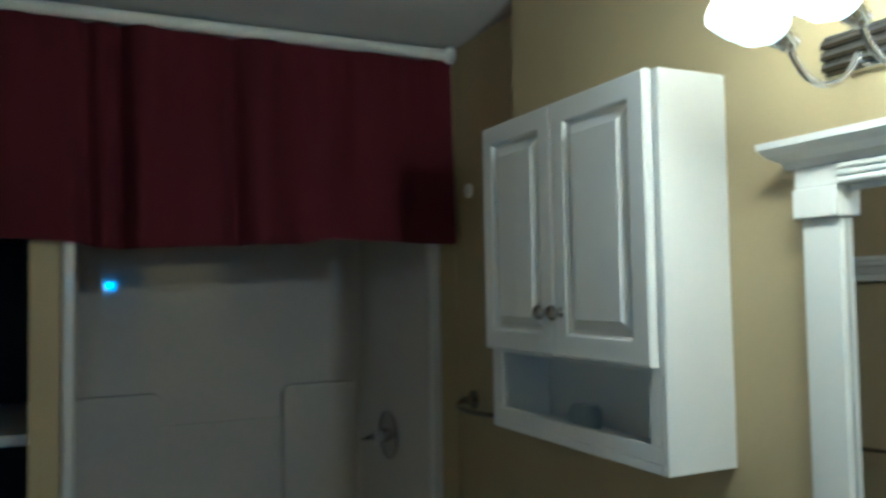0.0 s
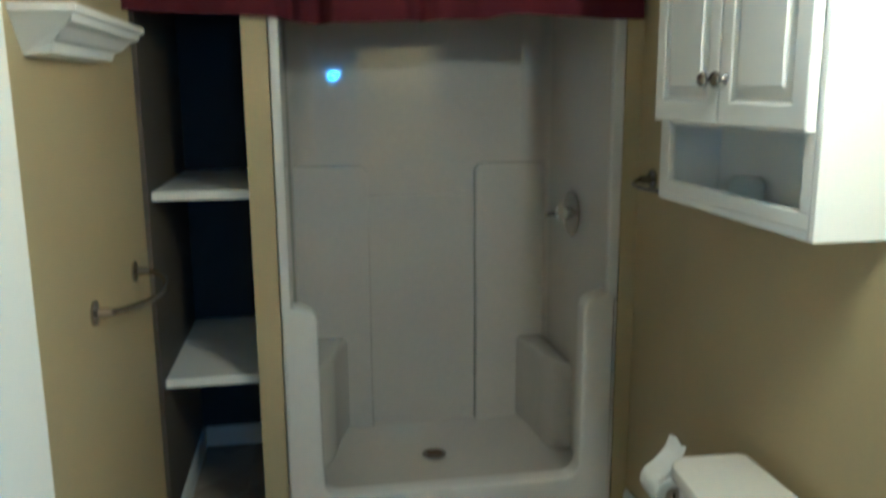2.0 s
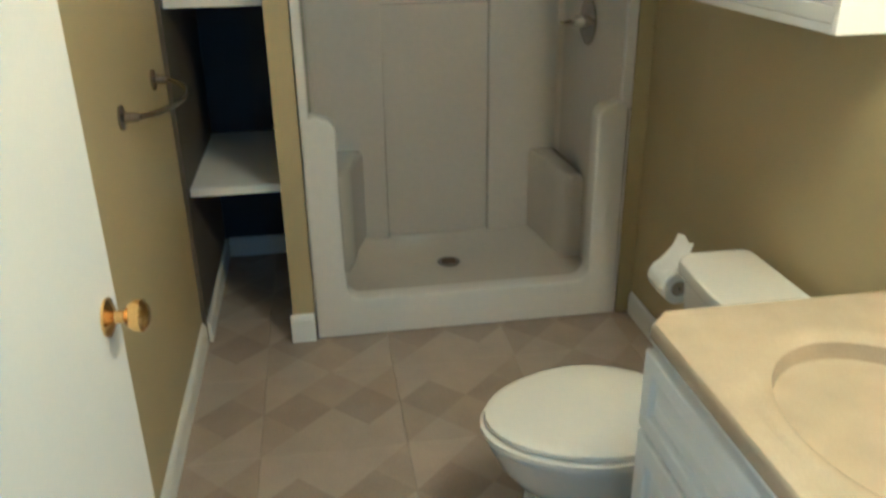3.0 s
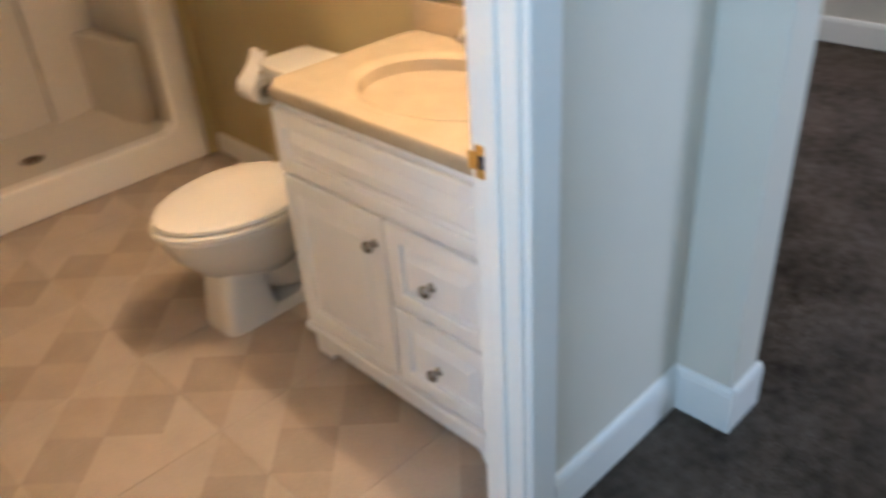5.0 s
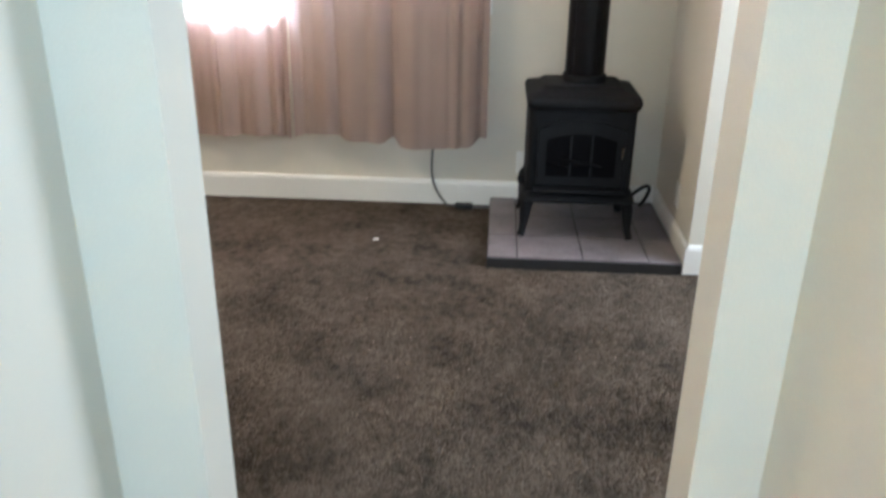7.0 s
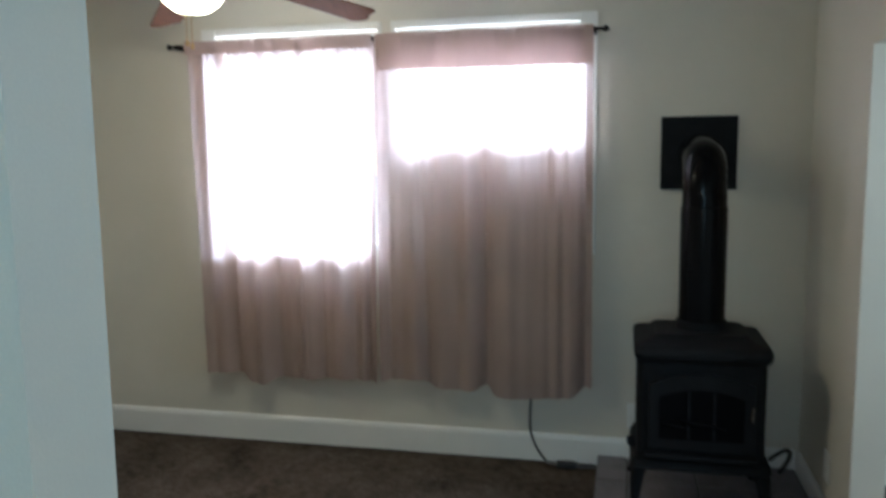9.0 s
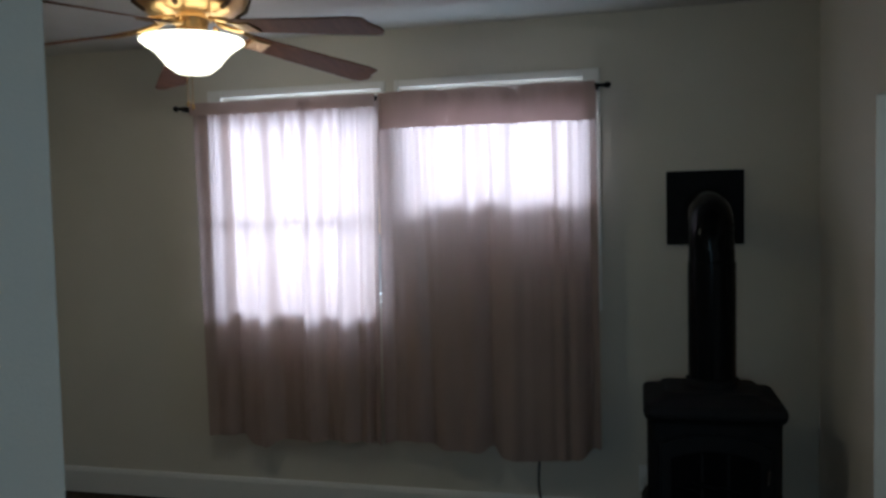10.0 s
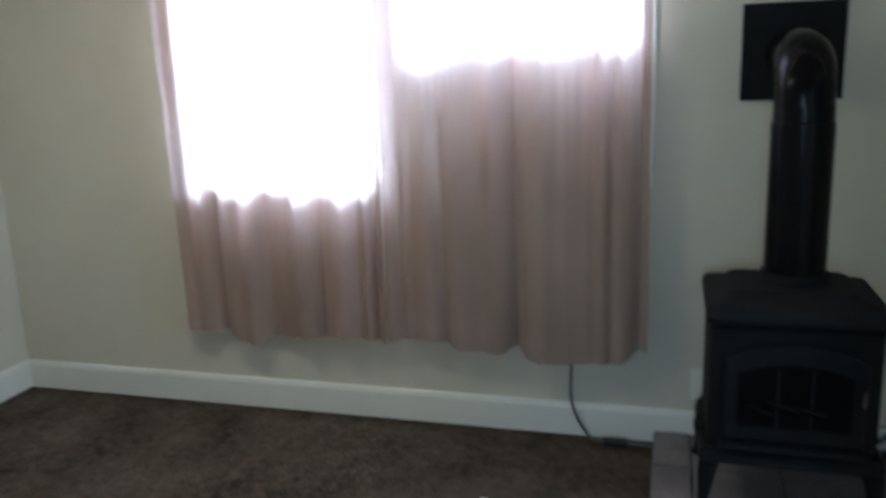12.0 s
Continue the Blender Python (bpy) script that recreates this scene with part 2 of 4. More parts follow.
def loft(rings, closed=True, caps=True, bm=None):
    """A skin over rings of equally many points."""
    bm = bm or bmesh.new()
    vs = [[bm.verts.new(p) for p in ring] for ring in rings]
    n = len(vs[0])
    for a, b in zip(vs, vs[1:]):
        for k in range(n if closed else n - 1):
            bm.faces.new((a[k], a[(k + 1) % n], b[(k + 1) % n], b[k]))
    if caps and closed:
        bm.faces.new(vs[0])
        bm.faces.new(vs[-1])
    return bm


def arc(cx, cy, r, a0, a1, n=6):
    return [(cx + r * math.cos(radians(a0 + (a1 - a0) * i / n)), cy + r * math.sin(radians(a0 + (a1 - a0) * i / n))) for i in range(n + 1)]


# the large structure
H = 2.43
HL = 2.228
FAR = 4.54
W1 = (0.276, 1.075, 0.99, 1.965)    # first window: y from, to, z from, to
W2 = (-0.63, 0.192, 0.985, 1.965)   # second window


def wall(name, mat, boxes, label):
    bm = bmesh.new()
    for b in boxes:
        box(*b, bm=bm)
    return setting(name, bm, mat, label, "wall")


wall("wall_bath_west", TAN, [(-0.12, 0.07, -0.045, 3.17, 0, H)], "tan painted bathroom wall with satin sheen")
wall("wall_bath_east", TAN, [(1.63, 1.81, -0.045, 1.67, 0, H), (1.70, 1.81, 1.67, 3.17, 0, H)], "tan painted bathroom wall behind the vanity")
wall("wall_bath_north", TAN, [(1.642, 1.70, 2.2, 3.05, 0, H), (0.40, 1.70, 3.05, 3.17, 0, H)], "tan painted wall behind the shower stall")
wall("wall_closet_back", NAVY, [(0.07, 0.40, 3.05, 3.17, 0, H)], "dark navy back of the linen closet")
# side wall darkened by its colour where closet shade falls
wall("wall_closet_side", CLOSET_SHADE, [(0.07, 0.085, 2.24, 3.05, 0, H)], "linen closet side wall, closet shade put into its brown")
wall("wall_closet_partition", TAN, [(0.40, 0.478, 2.2, 3.05, 0, 2.36)], "narrow tan painted partition beside the shower stall")
wall("wall_bath_south", TAN, [(-0.12, 0.13, -0.075, -0.045, 0, H), (1.010, 1.81, -0.075, -0.045, 0, H), (0.13, 1.010, -0.075, -0.045, 2.05, H)],
     "tan painted bathroom wall around the doorway")
wall("wall_hall_north", CREAM, [(-1.4, 0.13, -0.15, -0.075, 0, H), (1.010, 1.585, -0.15, -0.075, 0, H), (0.13, 1.010, -0.15, -0.075, 2.05, H)],
     "pale cream painted hall wall around the bathroom doorway")
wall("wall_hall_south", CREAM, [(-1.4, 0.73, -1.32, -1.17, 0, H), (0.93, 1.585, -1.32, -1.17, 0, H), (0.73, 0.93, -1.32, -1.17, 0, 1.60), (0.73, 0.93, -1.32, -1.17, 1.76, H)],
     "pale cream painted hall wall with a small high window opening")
wall("wall_hall_west", CREAM, [(-1.4, -1.28, -1.17, -0.15, 0, 0.88), (-1.4, -1.28, -1.17, -0.15, 2.02, H), (-1.4, -1.28, -1.17, -1.02, 0.88, 2.02), (-1.4, -1.28, -0.30, -0.15, 0.88, 2.02)],
     "plain cream hall end wall with a window opening")
wall("wall_living_west", CREAM, [(1.585, 1.708, -0.296, -0.15, 0, H), (1.81, 1.83, -0.15, 2.215, 0, H), (1.708, 1.83, -0.152, -0.15, 0, H), (1.585, 1.708, -3.2, -1.064, 0, H), (1.585, 1.708, -1.064, -0.296, 2.05, H)],
     "cream painted wall with an uncased opening to the hall")
wall("wall_living_north", CREAM, [(1.708, FAR, 2.095, 2.215, 0, HL)], "cream painted living room side wall")
wall("wall_living_east", CREAM, [(FAR, FAR + 0.16, W1[1], 2.215, 0, HL), (FAR, FAR + 0.16, W2[1], W1[0], 0, HL), (FAR, FAR + 0.16, -1.66, W2[0], 0, HL),
                                 (FAR, FAR + 0.16, W1[0], W1[1], 0, W1[2]), (FAR, FAR + 0.16, W1[0], W1[1], W1[3], HL),
                                 (FAR, FAR + 0.16, W2[0], W2[1], 0, W2[2]), (FAR, FAR + 0.16, W2[0], W2[1], W2[3], HL)],
     "cream painted living room wall with two window openings")
wall("wall_stove_return", CREAM, [(3.749, FAR, -1.674, -1.569, 0, HL), (1.708, 3.749, -1.674, -1.569, 1.735, HL)],
     "short cream wall beside the stove with a low header over the opening")
wall("wall_green_east", GREEN, [(FAR, FAR + 0.16, -3.2, -1.66, 0, HL)], "green painted wall of the next room")
# the opening is unseen, added to go with the fill lamp
wall("wall_green_south", GREEN, [(1.708, 2.55, -3.32, -3.2, 0, HL), (3.85, FAR + 0.16, -3.32, -3.2, 0, HL), (2.55, 3.85, -3.32, -3.2, 0, 0.95), (2.55, 3.85, -3.32, -3.2, 2.03, HL)], "green painted wall of the next room")

setting("ceiling_bath", box(-0.12, 1.81, -0.15, 3.17, H, H + 0.1), CEILING, "off-white flat bathroom ceiling", "ceiling")
setting("ceiling_hall", box(-1.4, 1.708, -1.32, -0.15, H, H + 0.1), CEILING, "off-white flat hall ceiling", "ceiling")
setting("ceiling_living", box(1.708, FAR + 0.16, -3.32, 2.215, HL, HL + 0.2), CEILING, "off-white flat living room ceiling", "ceiling")
floor_bath = setting("floor_bath", box(-0.12, 1.81, -0.045, 3.17, -0.1, -0.006), GROUT, "beige and taupe patterned vinyl tile floor", "floor")
setting("floor_hall", box(-1.4, 1.708, -1.32, -0.045, -0.1, -0.012), CARPET, "dark brown carpeted hall floor", "floor")
setting("floor_living", box(1.708, FAR + 0.16, -3.32, 2.215, -0.1, -0.012), CARPET, "dark brown carpeted living room floor", "floor")
setting("ground", box(-60, 60, -60, 60, -0.6, -0.5), LAWN, "pale dry ground outside the house", "ground")


def skirting(name, a, b, out, h=0.13, d=0.014):
    """A baseboard from a to b on the plan, standing out towards 'out', with a rounded top."""
    a, b, out = Vector((*a, 0)), Vector((*b, 0)), Vector((*out, 0))
    shape = [(0, 0), (d, 0), (d, h - 0.022), (d * 0.75, h - 0.008), (d * 0.35, h), (0, h)]
    rings = [[p + out * u + Vector((0, 0, v)) for u, v in shape] for p in (a, b)]
    return setting(name, loft(rings), WHITE, "white painted wooden baseboard", "baseboard")


skirting("baseboard_hall_north", (1.087, -0.15), (1.571, -0.15), (0, -1))
skirting("baseboard_hall_stub", (1.585, -0.15), (1.585, -0.310), (-1, 0))
skirting("baseboard_opening_left", (1.5852, -0.296), (1.722, -0.296), (0, -1))
skirting("baseboard_hall_stub_right", (1.585, -1.050), (1.585, -1.17), (-1, 0))
skirting("baseboard_opening_right", (1.5852, -1.064), (1.722, -1.064), (0, 1))
skirting("baseboard_hall_south", (-1.28, -1.17), (1.571, -1.17), (0, 1))
skirting("baseboard_living_east", (FAR, -1.555), (FAR, 2.095), (-1, 0))
skirting("baseboard_living_north", (1.708, 2.095), (FAR - 0.014, 2.095), (0, -1))
skirting("baseboard_return", (3.735, -1.569), (FAR - 0.014, -1.569), (0, 1))
skirting("baseboard_return_end", (3.749, -1.569), (3.749, -1.674), (-1, 0))
skirting("baseboard_green", (FAR, -3.2), (FAR, -1.674), (-1, 0))
skirting("baseboard_bath_west", (0.07, 0.02), (0.07, 2.23), (1, 0), 0.09)
skirting("baseboard_closet_west", (0.085, 2.25), (0.085, 3.04), (1, 0), 0.09)
skirting("baseboard_closet_back", (0.10, 3.05), (0.39, 3.05), (0, -1), 0.09)
skirting("baseboard_partition", (0.39, 2.2), (0.478, 2.2), (0, -1), 0.11)
skirting("baseboard_bath_east", (1.70, 1.672), (1.70, 2.19), (-1, 0), 0.09)


def board(name, b, label="white painted door trim", category="trim", bevel=0.004):
    return setting(name, box(*b, bevel=bevel), WHITE, label, category)


# bathroom door frame
board("trim_jamb_right", (0.995, 1.0105, -0.152, -0.048, 0, 2.05))
board("trim_jamb_left", (0.1295, 0.145, -0.152, -0.048, 0, 2.05))
board("trim_jamb_head", (0.145, 0.995, -0.152, -0.048, 2.035, 2.05))
board("trim_stop_right", (0.985, 0.996, -0.115, -0.086, 0, 2.035))
board("trim_stop_left", (0.144, 0.155, -0.115, -0.05, 0, 2.035))
board("trim_casing_right", (1.003, 1.083, -0.168, -0.1498, 0, 2.11), bevel=0.006)
board("trim_casing_left", (0.057, 0.137, -0.168, -0.1498, 0, 2.11), bevel=0.006)
board("trim_casing_head", (0.137, 1.003, -0.168, -0.1498, 2.043, 2.11), bevel=0.006)


def window(name, w, label, lower=True, low_side=0.072, high_side=0.072):
    y0, y1, z0, z1 = w
    win = tagged(new(name), label, "window", "", "structure")
    x0, x1 = FAR + 0.05, FAR + 0.11
    f = 0.035
    frame_parts = [(x0, x1, y0, y1, z0, z0 + f), (x0, x1, y0, y1, z1 - f, z1), (x0, x1, y0, y0 + f, z0 + f, z1 - f), (x0, x1, y1 - f, y1, z0 + f, z1 - f)]
    for b in frame_parts:
        part("window_frame", box(*b, bevel=0.004), WHITE, win)
    zm = (z0 + z1) / 2
    part("meeting_rail", box(x0 + 0.018, x0 + 0.042, y0 + f, y1 - f, zm - 0.007, zm + 0.007, 0.003), WHITE, win)
    spans = ((zm + 0.007, z1 - f),) + (((z0 + f, zm - 0.007),) if lower else ())
    for a, b in spans:
        pane = part("pane", box(FAR + 0.078, FAR + 0.082, y0 + f, y1 - f, a, b), GLASS, win)
        pane.visible_shadow = False
    part("window_sill", box(FAR - 0.012, FAR + 0.05, y0 - 0.018, y1 + 0.018, z0 - 0.025, z0 + 0.001, 0.005), WHITE, win)
    part("casing", box(FAR - 0.012, FAR + 0.001, y0 - low_side, y0, z0 - 0.025, z1 + 0.035, 0.004), WHITE, win)
    part("casing", box(FAR - 0.012, FAR + 0.001, y1, y1 + high_side, z0 - 0.025, z1 + 0.035, 0.004), WHITE, win)
    part("casing", box(FAR - 0.012, FAR + 0.001, y0, y1, z1, z1 + 0.035, 0.004), WHITE, win)
    return win


window("window_1", W1, "white double-hung window behind a closed curtain", True, 0.02)
window("window_2", W2, "white window behind a closed curtain beside the stove", False, 0.072, 0.02)


# bathroom things
def shower_stall():
    st = thing("shower_stall", "almond moulded shower stall, hall daylight put into its front colour", "shower", (0, 0, 0))
    x0, x1, y0, y1, top = 0.482, 1.696, 2.2, 3.046, 1.98
    part("back_panel", box(x0 + 0.03, x1 - 0.03, y1 - 0.03, y1, 0.05, top, 0.004), ACRYLIC, st)
    part("side_panel", box(x0, x0 + 0.03, y0 + 0.03, y1, 0.05, top, 0.004), ACRYLIC, st)
    part("side_panel", box(1.602, 1.632, y0 + 0.03, y1, 0.05, top, 0.004), ACRYLIC, st)
    part("front_flange", box(x0, x0 + 0.032, y0 - 0.004, y0 + 0.03, 0.15, top, 0.008), ACRYLIC_DAYLIT, st)
    part("front_flange", box(1.602, 1.64, y0 - 0.004, y0 + 0.03, 0.15, top, 0.008), ACRYLIC_DAYLIT, st)
    # moulded pilasters with rounded tops beside the recessed middle of the back
    left = [(0.51, 0.06), (0.83, 0.06), (0.83, 1.19)] + arc(0.79, 1.19, 0.04, 0, 90) + [(0.51, 1.23)]
    right = [(1.605, 0.06), (1.605, 1.23)] + arc(1.329, 1.19, 0.04, 90, 180) + [(1.289, 0.06)]
    part("pilaster", prism(left, "y", y1 - 0.09, y1 - 0.025, 0.012), ACRYLIC, st)
    part("pilaster", prism(right, "y", y1 - 0.09, y1 - 0.025, 0.012), ACRYLIC, st)
    part("back_step", box(0.828, 1.291, y1 - 0.05, y1 - 0.025, 0.06, 1.10, 0.008), ACRYLIC, st)
    for cx, s in ((0.512, 1), (1.602, -1)):
        cove = [(cx, y1 - 0.029), (cx, y1 - 0.14)] + [(cx + s * 0.11 * (1 - math.cos(radians(a))), y1 - 0.14 + 0.111 * math.sin(radians(a))) for a in (15, 30, 45, 60, 75, 90)]
        part("corner_cove", prism(cove, "z", 0.06, top), ACRYLIC, st)
    # corner seats
    for sx, s in ((0.512, 1), (1.602, -1)):
        k = 1.0 if s > 0 else 0.6
        o = [(sx, 2.56), (sx + s * k * 0.07, 2.57), (sx + s * k * 0.12, 2.61), (sx + s * k * 0.15, 2.70), (sx + s * k * 0.17, 2.82), (sx + s * k * 0.22, 2.98), (sx, 2.98)]
        part("corner_seat", prism(o, "z", 0.06, 0.50 if s > 0 else 0.46, 0.035 if s > 0 else 0.026), ACRYLIC, st)
    # threshold and lower wings as one U-shaped front
    u = [(0.482, 0.0), (1.64, 0.0), (1.64, 0.80)] + arc(1.60, 0.80, 0.045, 0, 90, 5) + [(1.565, 0.83)] + arc(1.565, 0.78, 0.05, 100, 180, 4)
    u += [(1.512, 0.28)] + arc(1.462, 0.205, 0.05, 0, -90, 6)
    u += arc(0.655, 0.205, 0.05, -90, -180, 6) + [(0.603, 0.28), (0.60, 0.70)] + arc(0.55, 0.78, 0.05, 0, 80, 4) + [(0.52, 0.845)] + arc(0.522, 0.80, 0.04, 90, 180, 5)
    part("threshold", prism(u, "y", y0 - 0.01, y0 + 0.075, 0.018), ACRYLIC_DAYLIT, st, "moulded threshold with rounded wings, colour lightened as by hall daylight")
    # pan
    pan = bmesh.new()
    bmesh.ops.create_grid(pan, x_segments=14, y_segments=10, size=0.5)
    for v in pan.verts:
        r = math.hypot(v.co.x * 1.2, v.co.y + 0.0)
        v.co = Vector((1.057 + v.co.x * 1.13, 2.655 + v.co.y * 0.80, 0.045 + 0.05 * min(1, r * 1.7) ** 3))
    part("pan", pan, ACRYLIC, st)
    dr = part("drain", lathe([(0.0, 0.05), (0.048, 0.05), (0.05, 0.054), (0.042, 0.056), (0.0, 0.056)], (1.057, 2.683, 0)), NICKEL, st, "round metal drain")
    for k in range(5):
        part("drain_slot", box(1.027, 1.087, 2.663 + k * 0.01, 2.667 + k * 0.01, 0.0555, 0.058), BRONZE, dr)
    v = part("valve_plate", lathe([(0.0, -0.0005), (0.086, -0.0005), (0.09, -0.007), (0.07, -0.016), (0.0, -0.019)], (1.602, 2.596, 1.061), "x", 32), NICKEL, st, "round chrome shower valve plate")
    part("valve_stem", lathe([(0.026, 0.0), (0.024, -0.05), (0.0, -0.05)], (1.588, 2.596, 1.061), "x", 20), CHROME, v)
    part("valve_lever", tube([(1.54, 2.596, 1.061), (1.515, 2.58, 1.063), (1.475, 2.535, 1.066)], [0.016, 0.011, 0.008]), CHROME, v)


shower_stall()


def cloth_panel(offset, width, z0, z1, folds, depth, seed, nx=220, nz=28, top_flat=0.4, hem=0.02, lean=0.0):
    """A hanging cloth along local x, from z0 to z1, gathered into uneven folds that widen downwards."""
    rnd = random.Random(seed)
    waves = [(rnd.uniform(0.75, 1.3) * folds, rnd.uniform(0, 6.3), rnd.uniform(0.6, 1.0)) for _ in range(2)]
    waves += [(rnd.uniform(1.8, 2.6) * folds, rnd.uniform(0, 6.3), rnd.uniform(0.25, 0.45)), (rnd.uniform(0.3, 0.5) * folds, rnd.uniform(0, 6.3), 0.5)]
    pleats = [(rnd.uniform(3, 4) * folds, rnd.uniform(0, 6.3), 0.5), (rnd.uniform(5, 7) * folds, rnd.uniform(0, 6.3), 0.35)]
    bm = bmesh.new()
    grid = []
    for j in range(nz + 1):
        t = j / nz
        row = []
        for i in range(nx + 1):
            s = i / nx
            u = s + 0.012 * math.sin(9 * s + 2.5 * t + seed)
            a = 0.0
            for f, p, w in waves:
                v = math.sin(6.2832 * f * u + p)
                a += w * v
            b = sum(w * math.sin(6.2832 * f * u + p) for f, p, w in pleats)
            d = depth * (a / 2.0 * (top_flat + (1 - top_flat) * (1 - t)) + b * 0.24 * t)
            drop = hem * (math.sin(5.1 * s + seed) * 0.5 + 0.25 * a) * (1 - t)
            row.append(bm.verts.new((width * (s - 0.5) * (1 + lean * (1 - t)), offset + d, z0 + drop * 0.5 + (z1 - z0) * t)))
        grid.append(row)
    for a, b in zip(grid, grid[1:]):
        for i in range(nx):
            bm.faces.new((a[i], a[i + 1], b[i + 1], b[i]))
    return bm


def drape(width, z0, z1, dents, hems, seed, top_width, ripple=1.0, nx=320, nz=40):
    """A hanging panel along local x with soft flat fields between folds. dents: place, half-width, depth and drift of each fold; hems: from, to and drop of the hem."""
    rnd = random.Random(seed)
    ripples = [(f * rnd.uniform(0.9, 1.1), rnd.uniform(0, 6.3), a) for f, a in ((4.6, 0.020 * ripple), (9.0, 0.009 * ripple), (15.0, 0.003 * ripple))]
    pleats = [(f * rnd.uniform(0.9, 1.1), rnd.uniform(0, 6.3), a) for f, a in ((15.0, 0.006 * ripple), (24.0, 0.004 * ripple))]
    bm = bmesh.new()
    grid = []
    for j in range(nz + 1):
        t = j / nz
        row = []
        for i in range(nx + 1):
            u = i / nx
            d = 0.0
            for c, w, depth, drift in dents:
                q = (u - c - drift * (1 - t)) / (w * (1.0 + 0.5 * (1 - t)))
                d -= depth * (0.35 + 0.65 * (1 - t) ** 0.7) * math.exp(-q * q)
            d += sum(a * math.sin(6.2832 * f * u + p + 0.8 * t) for f, p, a in ripples) * (0.6 + 0.6 * t)
            d += sum(a * math.sin(6.2832 * f * u + p) for f, p, a in pleats) * t ** 2
            drop = 0.008 * math.sin(9.0 * u + seed)
            for c0, c1, h in hems:
                drop += h / (1 + math.exp(-(u - c0) / 0.012)) / (1 + math.exp((u - c1) / 0.012))
            wide = width + (top_width - width) * t
            row.append(bm.verts.new((wide * (u - 0.5), 0.035 + d, z0 - drop * (1 - t) ** 2 + (z1 - z0) * t)))
        grid.append(row)
    for a, b in zip(grid, grid[1:]):
        for i in range(nx):
            bm.faces.new((a[i], a[i + 1], b[i + 1], b[i]))
    return bm


def shower_curtain():
    c = thing("shower_valance", "burgundy cloth valance hung from a white tension rod", "curtain", (0.872, 2.112, 0))
    part("cloth", drape(1.61, 1.765, 2.375,
                        ((0.06, 0.03, -0.05, 0.0), (0.13, 0.02, -0.03, 0.0), (0.29, 0.012, -0.05, 0.01), (0.345, 0.012, -0.07, 0.01), (0.38, 0.02, 0.02, 0.0), (0.545, 0.014, -0.06, 0.01), (0.67, 0.03, -0.02, 0.0), (0.80, 0.03, -0.025, 0.0), (0.92, 0.03, -0.03, 0.0)),
                        ((0.30, 0.70, 0.02),), 5, 1.585, 0.35), BURGUNDY, c)
    part("rod", lathe([(0.019, -0.80), (0.019, 0.80)], (0.0, 0.03, 2.395), "x", 16), WHITE, c, "white tension rod")
    part("end_cap", lathe([(0.0, 0.0), (0.03, 0.0), (0.03, -0.02), (0.02, -0.03), (0.0, -0.03)], (0.80, 0.03, 2.395), "x", 16), WHITE, c)
    hook = part("tie_back", lathe([(0.0, 0.0), (0.022, 0.0), (0.024, -0.01), (0.0, -0.014)], (0.826, -0.03, 1.93), "x", 14), WHITE, c)
    return hook


shower_curtain()


def closet_shelf(z):
    s = thing("closet_shelf", "white painted closet shelf board on cleats", "shelf", (0.235, 2.66, z), group="closet shelves")
    part("board", box(-0.149, 0.164, -0.355, 0.385, -0.012, 0.008, 0.003), WHITE, s)
    part("front_edge", box(-0.149, 0.164, -0.37, -0.355, -0.022, 0.009, 0.003), WHITE, s)
    part("cleat", box(-0.1495, -0.133, -0.1, 0.38, -0.05, -0.013, 0.002), WHITE, s)


closet_shelf(1.212)
closet_shelf(0.576)


def panel_door(w, h, t, rail=0.055):
    """A raised-panel front in the local xz plane: its face lies at y = 0, its back at y = t, with a groove cut round the raised field."""
    def ring(i, d):
        return [(i, d, i), (w - i, d, i), (w - i, d, h - i), (i, d, h - i)]
    a = rail
    return loft([ring(0.0, t), ring(0.0, 0.005), ring(0.0015, 0.0015), ring(0.005, 0.0), ring(a - 0.005, 0.0), ring(a - 0.001, 0.002), ring(a + 0.002, 0.012), ring(a + 0.009, 0.0125), ring(a + 0.029, 0.001), ring(a + 0.031, -0.001)])


